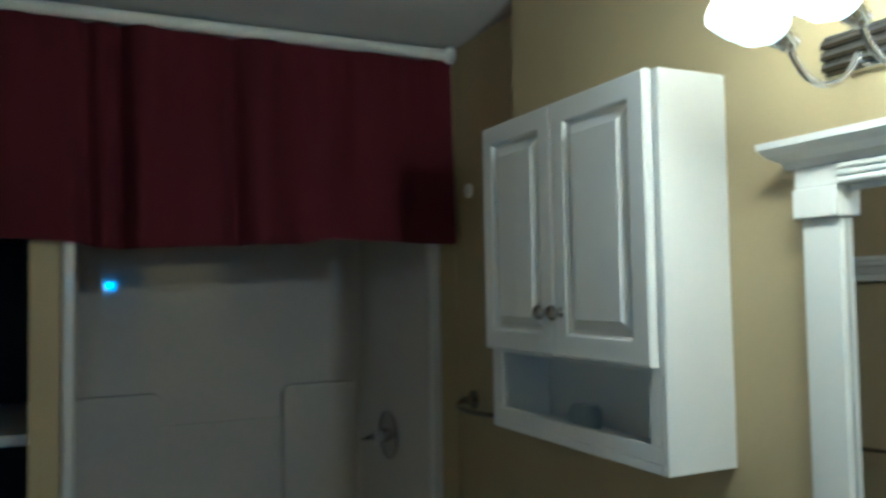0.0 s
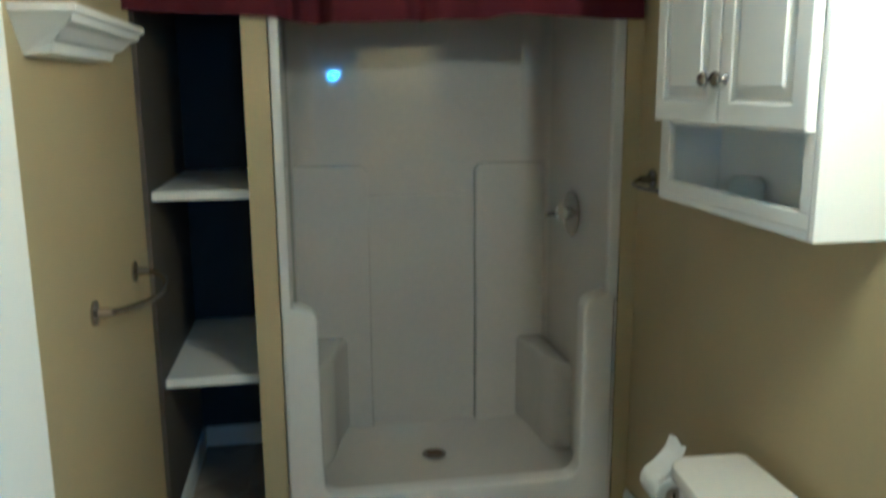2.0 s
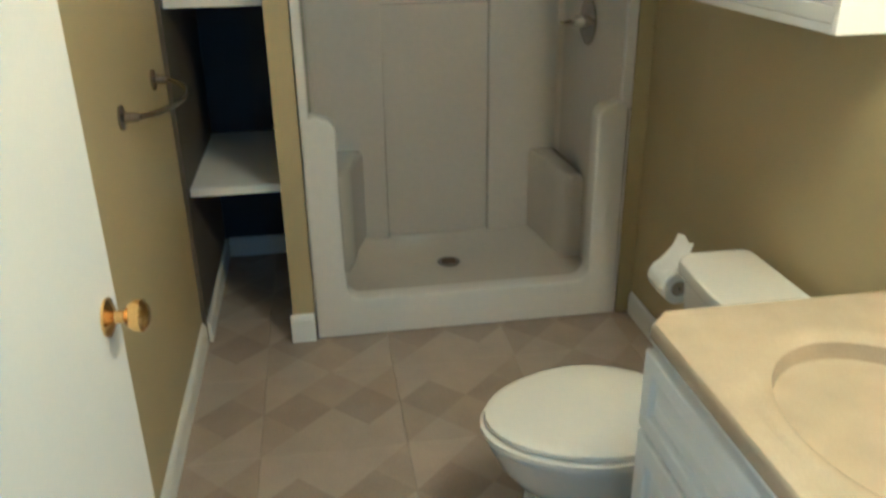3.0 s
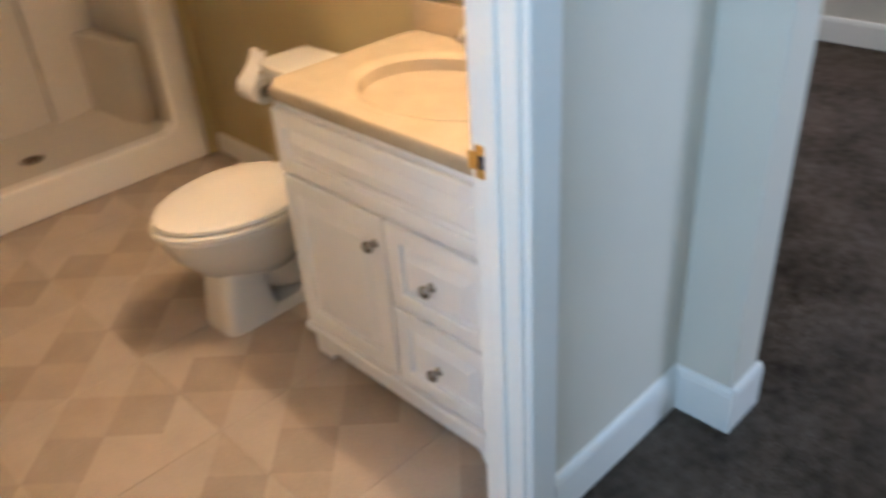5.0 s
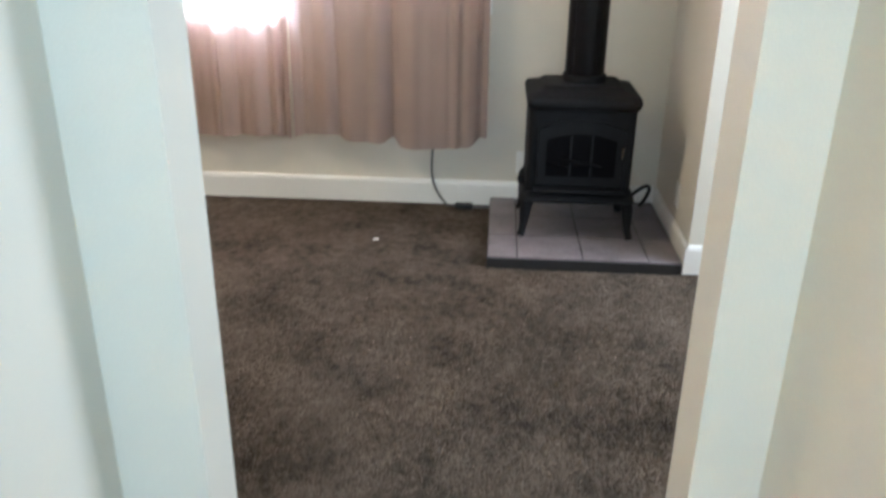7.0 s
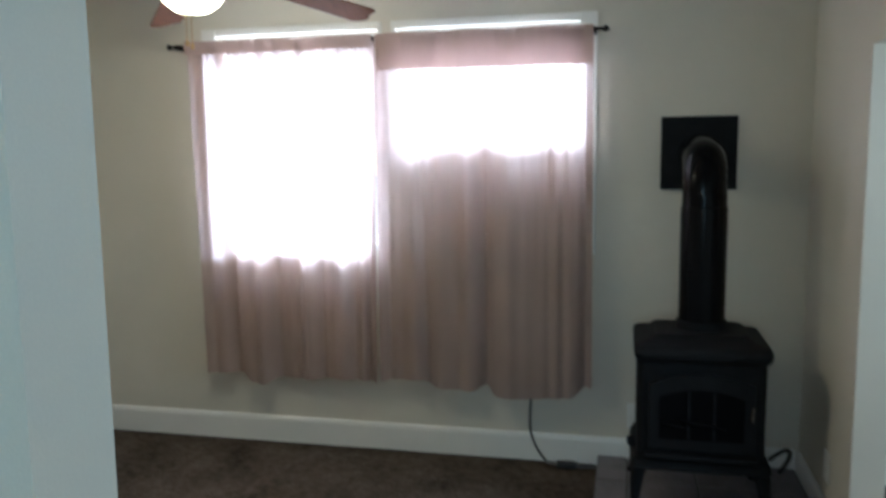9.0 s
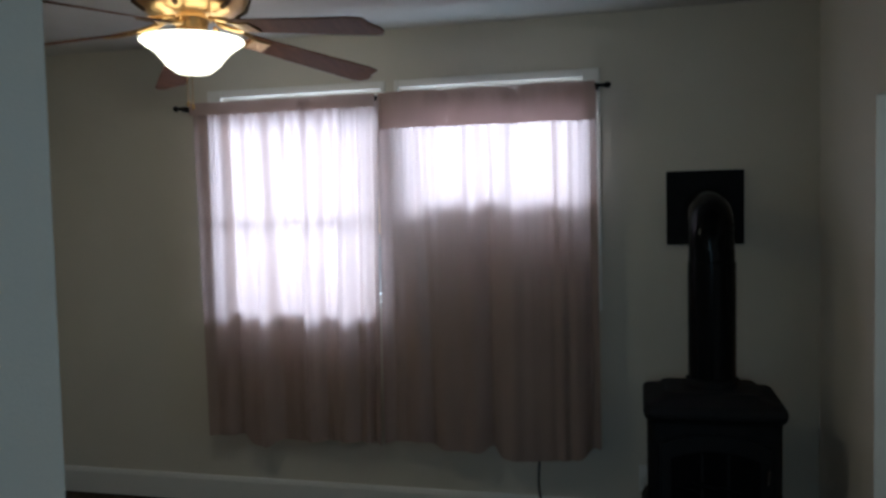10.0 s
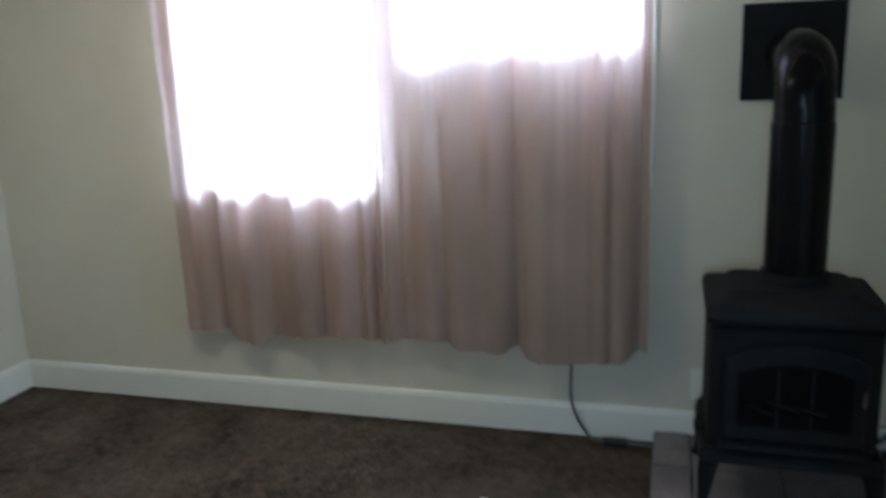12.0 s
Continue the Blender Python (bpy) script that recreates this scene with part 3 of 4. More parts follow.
def wall_cabinet():
    c = thing("wall_cabinet", "white two-door bathroom cabinet with open lower shelf on wall", "cabinet", (1.467, 0.874, 1.265), 90)
    # local: x along the wall (0 to 0.65), -y faces the room, y back to the wall
    w, h, d = 0.65, 0.745, 0.163
    m = THERMO
    part("side", box(0, 0.018, -d, 0, 0, h, 0.003), m, c)
    part("side", box(w - 0.018, w, -d, 0, 0, h, 0.003), m, c)
    part("top", box(0.018, w - 0.018, -d, 0, h - 0.018, h, 0.003), m, c)
    part("shelf", box(0.018, w - 0.018, -d, -0.004, 0.185, 0.203, 0.002), m, c)
    part("bottom", box(0.018, w - 0.018, -d, 0, 0, 0.018, 0.002), m, c)
    part("back", box(0.018, w - 0.018, -d, -d + 0.008, 0.018, h - 0.018), m, c)
    part("face_frame", box(0.018, w - 0.018, -0.018, 0.0, 0.0185, 0.05, 0.003), m, c)
    part("face_frame", box(0.0182, 0.05, -0.018, 0.0, 0.05, 0.2, 0.002), m, c)
    part("face_frame", box(w - 0.05, w - 0.0182, -0.018, 0.0, 0.05, 0.2, 0.002), m, c)
    for k in range(2):
        dw, z0 = w / 2 - 0.012, 0.195
        dh = h - z0
        bm = panel_door(dw, dh, 0.02, 0.05)
        for v in bm.verts:
            v.co = Vector((v.co.x + 0.016 + k * (w / 2 - 0.009), 0.022 - v.co.y, v.co.z + z0))
        door = part("door", bm, m, c, "white raised-panel cabinet door", False)
        kb = part("knob", lathe([(0.0, 0.0), (0.012, 0.0), (0.007, 0.006), (0.006, 0.013), (0.016, 0.019), (0.017, 0.025), (0.012, 0.031), (0.0, 0.033)],
                                (w / 2 + (0.028 if k else -0.026), 0.024, z0 + 0.095), "y", 18), NICKEL, door, "round dark nickel knob")
        for v in kb.data.vertices:
            v.co.y = 0.048 - v.co.y
    return c


wall_cabinet()


def vanity():
    v = thing("vanity_cabinet", "white vanity cabinet with panel door and two drawers", "cabinet", (1.112, 0.004, 0.0), 0)
    # local: x from the front face back to the wall, y along the wall
    w, h = 0.72, 0.775
    back = 1.629 - 1.112
    m = THERMO
    part("side", box(0.0, back, 0.0, 0.018, 0.0, h, 0.003), m, v)
    part("side", box(0.0, back, w - 0.018, w, 0.0, h, 0.003), m, v)
    part("face_frame", box(0.0, 0.018, 0.018, w - 0.018, 0.1, h, 0.002), m, v)
    part("floor_panel", box(0.018, back, 0.018, w - 0.018, 0.1, 0.118), m, v)
    part("back", box(back - 0.008, back, 0.018, w - 0.018, 0.118, h), m, v)
    kick = [(0.018, 0.1), (0.018, 0.0), (0.07, 0.0)] + [(0.078, 0.02), (0.09, 0.03)] + [(w - 0.09, 0.03), (w - 0.078, 0.02), (w - 0.07, 0.0), (w - 0.018, 0.0), (w - 0.018, 0.1)]
    part("toe_kick", prism(kick, "x", 0.001, 0.016, 0.002), m, v)
    part("toe_board", box(0.03, 0.042, 0.018, w - 0.018, 0.0, 0.1), m, v)
    part("base_moulding", box(-0.028, 0.0, 0.0, w, 0.098, 0.122, 0.007), m, v)

    def front(name, y0, y1, z0, z1, rail, knob_at, label):
        bm = panel_door(y1 - y0, z1 - z0, 0.018, rail)
        for q in bm.verts:
            q.co = Vector((q.co.y - 0.019, y0 + q.co.x, z0 + q.co.z))
        f = part(name, bm, m, v, label, False)
        if knob_at:
            part("knob", lathe([(0.0, 0.0), (0.012, 0.0), (0.007, -0.006), (0.006, -0.013), (0.015, -0.018), (0.016, -0.024), (0.011, -0.029), (0.0, -0.03)],
                               (-0.02, *knob_at), "x", 18), NICKEL, f, "round dark nickel knob")
    front("false_drawer", 0.01, w - 0.01, 0.598, 0.758, 0.038, None, "white raised-panel false drawer front")
    front("door", 0.335, w - 0.01, 0.128, 0.586, 0.05, (0.364, 0.513), "white raised-panel cabinet door")
    front("drawer", 0.01, 0.327, 0.362, 0.586, 0.045, (0.182, 0.470), "white raised-panel drawer front")
    front("drawer", 0.01, 0.327, 0.128, 0.354, 0.045, (0.182, 0.233), "white raised-panel drawer front")


vanity()


def vanity_top():
    t = thing("bathroom_sink", "tan cultured marble sink counter with moulded oval basin", "sink", (1.41, 0.375, 0.775))
    bx0, bx1, by0, by1, z1 = -0.312, 0.219, -0.373, 0.378, 0.037
    rx, ry, cx = 0.17, 0.225, -0.055
    n = 48
    bm = bmesh.new()

    def ellipse(k, z):
        return [(cx + rx * k * math.cos(2 * math.pi * i / n), ry * k * math.sin(2 * math.pi * i / n), z) for i in range(n)]

    def rim(inset, z):
        out = []
        for i in range(n):
            a = 2 * math.pi * i / n
            c, s = math.cos(a), math.sin(a)
            kx = ((bx1 - inset) - cx) / c if c > 1e-6 else ((bx0 + inset) - cx) / c if c < -1e-6 else 1e9
            ky = (by1 - inset) / s if s > 1e-6 else (by0 + inset) / s if s < -1e-6 else 1e9
            k = min(kx, ky)
            out.append((cx + k * c, k * s, z))
        return out
    loft([rim(0.02, 0.0), rim(0.004, 0.002), rim(0.0, 0.008), rim(0.0, z1 - 0.008), rim(0.006, z1), rim(0.03, z1 + 0.001), rim(0.04, z1 - 0.001),
          ellipse(1.26, z1 - 0.001), ellipse(1.2, z1 + 0.002), ellipse(1.1, z1), ellipse(1.03, z1 - 0.008), ellipse(1.0, z1 - 0.04), ellipse(0.93, z1 - 0.10), ellipse(0.76, z1 - 0.14),
          ellipse(0.45, z1 - 0.155), ellipse(0.12, z1 - 0.16)], bm=bm)
    part("basin_top", bm, MARBLE, t)
    part("backsplash", box(0.195, 0.2195, by0, by1, z1 - 0.002, z1 + 0.085, 0.006), MARBLE, t)
    part("side_splash", box(-0.25, 0.1948, by0, by0 + 0.02, z1 - 0.002, z1 + 0.085, 0.006), MARBLE, t)
    part("drain", lathe([(0.0, 0.0), (0.024, 0.0), (0.026, 0.004), (0.018, 0.006), (0.0, 0.006)], (cx, 0, z1 - 0.161)), CHROME, t)
    f = thing("faucet", "chrome two-handle faucet on the vanity top", "faucet", (1.56, 0.40, 0.813))
    part("base_plate", box(-0.028, 0.028, -0.085, 0.085, -0.001, 0.014, 0.006), CHROME, f)
    part("spout", tube(curve((0, 0, 0.012), (0, 0, 0.12), (-0.09, 0, 0.12), (-0.125, 0, 0.07)), [0.014] * 10 + [0.012] * 5), CHROME, f)
    for s in (-1, 1):
        part("handle", lathe([(0.02, 0.012), (0.014, 0.03), (0.012, 0.045), (0.02, 0.055), (0.022, 0.07), (0.014, 0.078), (0.0, 0.08)], (0, s * 0.055, 0), seg=18), CHROME, f)


vanity_top()


def toilet():
    t = thing("toilet", "white porcelain toilet with closed lid beside the vanity", "toilet", (1.612, 1.045, 0.0))
    # local: -x points into the room
    n = 32

    def oval(cx, rx, ry, z, back=0.0):
        out = []
        for i in range(n):
            a = 2 * math.pi * i / n
            c, s = math.cos(a), math.sin(a)
            k = 1.0 if c < 0 else 0.86
            out.append((cx + rx * k * c, ry * s * (1 - 0.08 * max(0, -c)), z))
        return out

    def slab(x0, x1, w, z):
        out = []
        for i in range(n):
            a = 2 * math.pi * i / n
            c, q = math.cos(a), math.sin(a)
            k = (abs(c) ** 5 + abs(q) ** 5) ** -0.2
            out.append(((x0 + x1) / 2 + (x1 - x0) / 2 * k * c, w * k * q, z))
        return out
    part("bowl", loft([oval(-0.43, 0.13, 0.07, 0.145), oval(-0.44, 0.17, 0.095, 0.175), oval(-0.455, 0.205, 0.13, 0.215), oval(-0.47, 0.235, 0.16, 0.275), oval(-0.48, 0.252, 0.176, 0.335),
                       oval(-0.483, 0.256, 0.182, 0.352), oval(-0.483, 0.25, 0.178, 0.362), oval(-0.483, 0.2, 0.14, 0.361)]), PORCELAIN, t)
    part("pedestal", loft([slab(-0.645, -0.44, 0.088, 0.0), slab(-0.645, -0.44, 0.088, 0.02), slab(-0.637, -0.46, 0.083, 0.06), slab(-0.628, -0.47, 0.078, 0.13), slab(-0.615, -0.45, 0.082, 0.19), slab(-0.60, -0.40, 0.09, 0.23)]), PORCELAIN, t)
    part("foot", loft([slab(-0.60, -0.13, 0.088, 0.0), slab(-0.60, -0.13, 0.087, 0.022), slab(-0.59, -0.14, 0.075, 0.034)]), PORCELAIN, t)
    part("trapway", tube(curve((-0.46, 0.0, 0.16), (-0.36, 0.0, 0.05), (-0.30, 0.0, 0.07), (-0.26, 0.0, 0.16)) + curve((-0.26, 0.0, 0.16), (-0.23, 0.0, 0.28), (-0.16, 0.0, 0.24), (-0.15, 0.0, 0.02))[1:], 0.062, 14), PORCELAIN, t)
    part("seat", loft([oval(-0.483, 0.255, 0.184, 0.363), oval(-0.483, 0.266, 0.192, 0.369), oval(-0.483, 0.266, 0.192, 0.38), oval(-0.483, 0.257, 0.184, 0.386)]), PORCELAIN, t, "white toilet seat")
    part("lid", loft([oval(-0.48, 0.25, 0.181, 0.387), oval(-0.48, 0.259, 0.189, 0.392), oval(-0.48, 0.257, 0.187, 0.402), oval(-0.48, 0.235, 0.168, 0.411), oval(-0.48, 0.1, 0.08, 0.415)]), PORCELAIN, t, "closed white toilet lid")
    part("tank", loft([[(x, y, z) for x, y in ((-0.19 * k, -0.2 * k), (-0.2 * k, -0.17 * k), (-0.205 * k, 0.0), (-0.2 * k, 0.17 * k), (-0.19 * k, 0.2 * k), (-0.025, 0.205 * k), (-0.025, -0.205 * k))]
                       for z, k in ((0.36, 0.86), (0.375, 0.92), (0.645, 1.0))]), PORCELAIN, t)
    lid = [(-0.205, -0.20), (-0.222, -0.17), (-0.232, 0.0), (-0.222, 0.17), (-0.205, 0.20), (-0.18, 0.217), (-0.03, 0.217), (-0.015, 0.2), (-0.015, -0.2), (-0.03, -0.217), (-0.18, -0.217)]
    part("tank_lid", prism(lid, "z", 0.644, 0.682, 0.01), PORCELAIN, t, "white porcelain tank lid")
    part("flush_lever", tube([(-0.205, -0.14, 0.60), (-0.225, -0.14, 0.60), (-0.228, -0.08, 0.595)], 0.007), CHROME, t)
    for s in (-1, 1):
        part("hinge", box(-0.262, -0.232, s * 0.07 - 0.015, s * 0.07 + 0.015, 0.362, 0.398, 0.005), PORCELAIN, t)
        part("bolt_cap", lathe([(0.014, 0.0), (0.014, 0.008), (0.008, 0.016), (0.0, 0.018)], (-0.36, s * 0.075, 0.03), seg=12), PORCELAIN, t)
    r = thing("toilet_roll_holder", "white toilet paper roll on a wire holder hooked over the tank", "toilet paper", (1.44, 1.35, 0.56), 0)
    part("wire", tube(curve((0.06, -0.10, 0.108), (0.06, 0.0, 0.09), (0.0, -0.03, 0.06), (0.0, -0.055, 0.0), 10) + [Vector((0.0, 0.055, 0.0))], 0.004, 8), CHROME, r, "thin chrome wire holder")
    roll = part("roll", lathe([(0.02, -0.05), (0.044, -0.05), (0.046, 0.0), (0.044, 0.05), (0.02, 0.05)], axis="y", seg=28), PAPER, r)
    part("core", lathe([(0.021, -0.052), (0.018, -0.052), (0.018, 0.052), (0.021, 0.052)], axis="y", seg=20), GROUT, roll)
    part("loose_sheet", loft([[(dx, y, z + 0.006 * math.sin(y * 90)) for y in (-0.048, -0.02, 0.01, 0.048)] for dx, z in ((-0.046, 0.0), (-0.03, 0.035), (0.0, 0.065), (0.02, 0.09), (0.03, 0.12))], closed=False), PAPER, roll)


toilet()


def towel_bar(place, turn, length, label):
    b = thing("towel_bar", label, "towel bar", place, turn)
    # local: bar along y, wall at x = 0, room towards +x
    for s in (-1, 1):
        part("rosette", lathe([(0.0, 0.0), (0.031, 0.0), (0.031, 0.006), (0.014, 0.012), (0.011, 0.045), (0.0, 0.05)], (0, s * length / 2, 0), "x", 20), NICKEL, b)
    part("bar", tube(curve((0.045, -length / 2, 0), (0.15, -length / 4, -0.004), (0.15, length / 4, -0.004), (0.045, length / 2, 0)), 0.0075, 10), NICKEL, b)


towel_bar((0.07, 1.80, 1.018), 0, 0.46, "curved chrome towel bar on the tan wall")
towel_bar((1.70, 1.885, 1.246), 180, 0.39, "chrome towel bar on the tan wall near the shower")


def ledge():
    s = thing("wall_ledge", "white crown-moulding display ledge on the tan wall", "shelf", (0.07, 1.51, 1.697))
    shape = [(0, -0.0165), (0.11, -0.0165), (0.108, -0.02), (0.105, -0.032), (0.088, -0.04), (0.07, -0.06), (0.055, -0.066), (0.05, -0.085), (0.0, -0.09)]

    outset = [0.11] + [u for u, v in shape[1:-1]] + [0.05]
    rings = [[(u, side * (0.315 - 0.118 + o), v) for (u, v), o in zip(shape, outset)] for side in (-1, 1)]
    part("top_board", box(0.0, 0.118, -0.315, 0.315, -0.016, 0.0, 0.002), WHITE, s)
    part("moulding", loft(rings), WHITE, s, smooth=False)


ledge()


def bathroom_door():
    d = thing("door", "open white painted bathroom door with brass knob", "door", (0.15, 0.0, 0.0), -2.9)
    # local: leaf along y, face towards +x
    part("leaf", box(-0.035, 0.0, 0.002, 0.815, 0.012, 2.03, 0.002), WHITE, d)
    for side, x in ((1, 0.0), (-1, -0.035)):
        prof = [(0.0, 0.0), (0.032, 0.0), (0.033, 0.004), (0.02, 0.01), (0.011, 0.014), (0.0105, 0.028), (0.02, 0.034), (0.027, 0.045), (0.027, 0.056), (0.018, 0.064), (0.0, 0.066)]
        part("knob", lathe([(r, side * h) for r, h in prof], (x, 0.755, 0.888), "x", 28), BRASS, d, "polished brass door knob")
    part("latch_plate", box(-0.029, -0.006, 0.814, 0.817, 0.86, 0.917), BRASS, d)
    for z in (0.22, 1.0, 1.80):
        h = part("hinge", lathe([(0.007, -0.045), (0.007, 0.045)], (0.003, -0.006, z), seg=12), BRASS, d, "brass butt hinge")
        part("hinge_leaf", box(-0.034, -0.002, -0.001, 0.0025, z - 0.045, z + 0.045), BRASS, h)


bathroom_door()
strike = thing("strike_plate", "brass strike plate on the white door jamb", "strike plate", (0.995, -0.075, 0.886))
part("plate", box(-0.0025, 0.0, -0.016, 0.016, -0.03, 0.03, 0.001), BRASS, strike)
part("lip", box(-0.004, 0.0, 0.016, 0.03, -0.016, 0.016, 0.001), BRASS, strike)
part("latch_hole", box(-0.003, 0.0, -0.008, 0.008, -0.012, 0.012), RUBBER, strike)


def mirror():
    m = thing("mirror", "wall mirror in a white moulded frame with a cornice", "mirror", (1.63, 0.375, 0.0))
    # local: -x faces the room
    y0, y1, z0, z1 = -0.34, 0.31, 0.94, 1.765
    part("glass", box(-0.014, -0.01, y0 + 0.06, y1 - 0.06, z0 + 0.06, z1 - 0.01), MIRROR, m, "silvered mirror glass")
    part("back_board", box(-0.0095, 0.0, y0, y1, z0, z1), WHITE, m)
    for a, b in ((y0, y0 + 0.075), (y1 - 0.075, y1)):
        part("stile", box(-0.03, -0.0145, a, b, z0, z1 - 0.05, 0.006), WHITE, m)
    for a, b in ((y0 - 0.006, y0 + 0.08), (y1 - 0.08, y1 + 0.006)):
        part("corner_block", box(-0.043, -0.0003, a, b, z1 - 0.05, z1 - 0.0005, 0.004), WHITE, m)
    part("bottom_rail", box(-0.03, -0.0145, y0 + 0.075, y1 - 0.075, z0, z0 + 0.07, 0.004), WHITE, m)
    part("frieze", box(-0.034, -0.0002, y0 - 0.008, y1 + 0.008, z1, z1 + 0.035, 0.004), WHITE, m)
    for k in range(3):
        part("bead", box(-0.042, -0.034, y0 + 0.08, y1 - 0.08, z1 + 0.002 + k * 0.011, z1 + 0.010 + k * 0.011, 0.002), WHITE, m)
    shape = [(0.0, 0.0), (-0.036, 0.0), (-0.045, 0.012), (-0.065, 0.022), (-0.078, 0.034), (-0.08, 0.045), (0.0, 0.045)]
    rings = []
    for y, s in ((y0 - 0.002, -1), (y1 + 0.002, 1)):
        rings.append([(u, y + s * (-u) * 0.55, z1 + 0.035 + v) for u, v in shape])
    part("cornice", loft(rings), WHITE, m, smooth=False)


mirror()


def vanity_light():
    l = thing("vanity_light", "chrome four-bulb vanity light bar above the mirror", "wall lamp", (1.63, 0.394, 1.975))
    part("back_plate", box(-0.022, 0.0, -0.243, 0.243, -0.035, 0.035, 0.006), CHROME, l)
    for k in range(3):
        part("ridge", box(-0.028, -0.022, -0.243, 0.243, -0.026 + k * 0.019, -0.012 + k * 0.019, 0.004), CHROME, l)
    lean = Matrix.Rotation(radians(-60), 4, "Y")
    for y in (-0.177, -0.059, 0.059, 0.177):
        part("arm", tube(curve((-0.025, y, -0.01), (-0.06, y, -0.085), (-0.15, y, -0.085), (-0.172, y, -0.012)), 0.0055), CHROME, l)
        move = Matrix.Translation((-0.168, y, -0.012)) @ lean

        def tilted(profile, seg):
            bm = lathe(profile, seg=seg)
            bmesh.ops.transform(bm, matrix=move, verts=bm.verts)
            return bm
        part("socket", tilted([(0.0, -0.006), (0.012, -0.004), (0.017, 0.004), (0.017, 0.018), (0.021, 0.021), (0.021, 0.038), (0.0, 0.038)], 20), CHROME, l)
        part("shade", tilted([(0.024, 0.034), (0.043, 0.055), (0.054, 0.09), (0.058, 0.12), (0.056, 0.12), (0.052, 0.09), (0.041, 0.057), (0.022, 0.036)], 28), FROSTED, l, "lit frosted glass bell shade").visible_shadow = False
        part("bulb", tilted([(0.0, 0.036), (0.012, 0.038), (0.013, 0.05), (0.024, 0.07), (0.026, 0.085), (0.017, 0.104), (0.0, 0.11)], 20), BULB, l).visible_shadow = False


vanity_light()


def cup():
    c = thing("glass_cup", "small clear glass jar standing in the wall cabinet", "jar", (1.545, 1.24, 1.2835))
    part("jar", lathe([(0.0, 0.0), (0.03, 0.0), (0.038, 0.02), (0.038, 0.045), (0.028, 0.06), (0.026, 0.06), (0.035, 0.044), (0.035, 0.021), (0.027, 0.004), (0.0, 0.004)], seg=24), JAR_GLASS, c)


cup()


# living room things
def window_curtain(y0, y1, label, seed, z0, top_band, dents, hems, top_width, ripple):
    c = thing("window_curtain", label, "curtain", (FAR - 0.07, (y0 + y1) / 2, 0), 90, group="pair of window curtains")
    part("cloth", drape(y1 - y0, z0, 1.91, dents, hems, seed, top_width, ripple), CURTAIN, c)
    part("header", cloth_panel(0.066, top_width, 1.91 - top_band, 1.929, 3.2, 0.012, seed, 240, 4, 1.0, hem=0.0), CURTAIN, c, "doubled cloth heading")
    return c


window_curtain(0.285, 1.145, "dusty pink woven curtain drawn closed, sunlit from behind", 3, 0.352, 0.04,
               ((0.81, 0.035, 0.06, 0.02), (0.57, 0.045, 0.05, -0.02), (0.44, 0.022, 0.035, -0.01), (0.30, 0.02, 0.03, 0.0), (0.12, 0.025, 0.03, 0.0), (0.04, 0.012, 0.03, 0.0)),
               ((0.62, 0.76, 0.035),), 0.90, 1.0)
window_curtain(-0.695, 0.262, "dusty pink woven curtain drawn closed beside the stove", 11, 0.372, 0.14,
               ((0.80, 0.022, 0.055, -0.03), (0.90, 0.022, 0.025, 0.0), (0.955, 0.014, 0.025, 0.0), (0.615, 0.03, 0.025, 0.0), (0.50, 0.022, 0.06, -0.01), (0.19, 0.016, 0.025, 0.0), (0.13, 0.014, 0.02, 0.0), (0.035, 0.014, 0.035, 0.0)),
               ((0.06, 0.475, 0.05), (0.52, 0.775, 0.04)), 0.945, 0.6)


def curtain_rod():
    r = thing("curtain_rod", "thin dark metal curtain rod across both windows", "curtain rod", (FAR - 0.07, 0.275, 1.917))
    part("rod", lathe([(0.0075, -1.0), (0.0075, 1.0)], (0, 0, 0), "y", 12), IRON, r)
    for s in (-1, 1):
        part("finial", lathe([(0.0, -0.01), (0.012, -0.005), (0.014, 0.005), (0.008, 0.016), (0.0, 0.02)], (0, s * 1.008, 0), "y", 14), IRON, r)
        part("bracket", box(-0.006, 0.066, s * 0.965 - 0.008, s * 0.965 + 0.008, -0.014, 0.01, 0.002), IRON, r)
    part("bracket", box(-0.006, 0.066, 0.0, 0.014, -0.014, 0.01, 0.002), IRON, r)


curtain_rod()


def hearth():
    h = thing("hearth_pad", "raised hearth pad of grey tiles with black edge", "hearth", (3.738, -1.553, 0.0))
    lx, ly, z = 0.785, 0.83, 0.045
    part("edge", box(0.0, lx, 0.0, ly, -0.012, z - 0.006, 0.003), HEARTH_EDGE, h)
    cols = (0.0, 0.13, 0.41, 0.69, 0.83)
    rows_x = (0.0, 0.255, 0.52, 0.785)
    for i in range(3):
        for j in range(4):
            a, b = ly - cols[j + 1], ly - cols[j]
            part("tile", box(rows_x[i] + 0.003, rows_x[i + 1] - 0.003, a + 0.003, b - 0.003, z - 0.0058, z + 0.003, 0.002, segments=1), SLATE, h, smooth=False)


hearth()


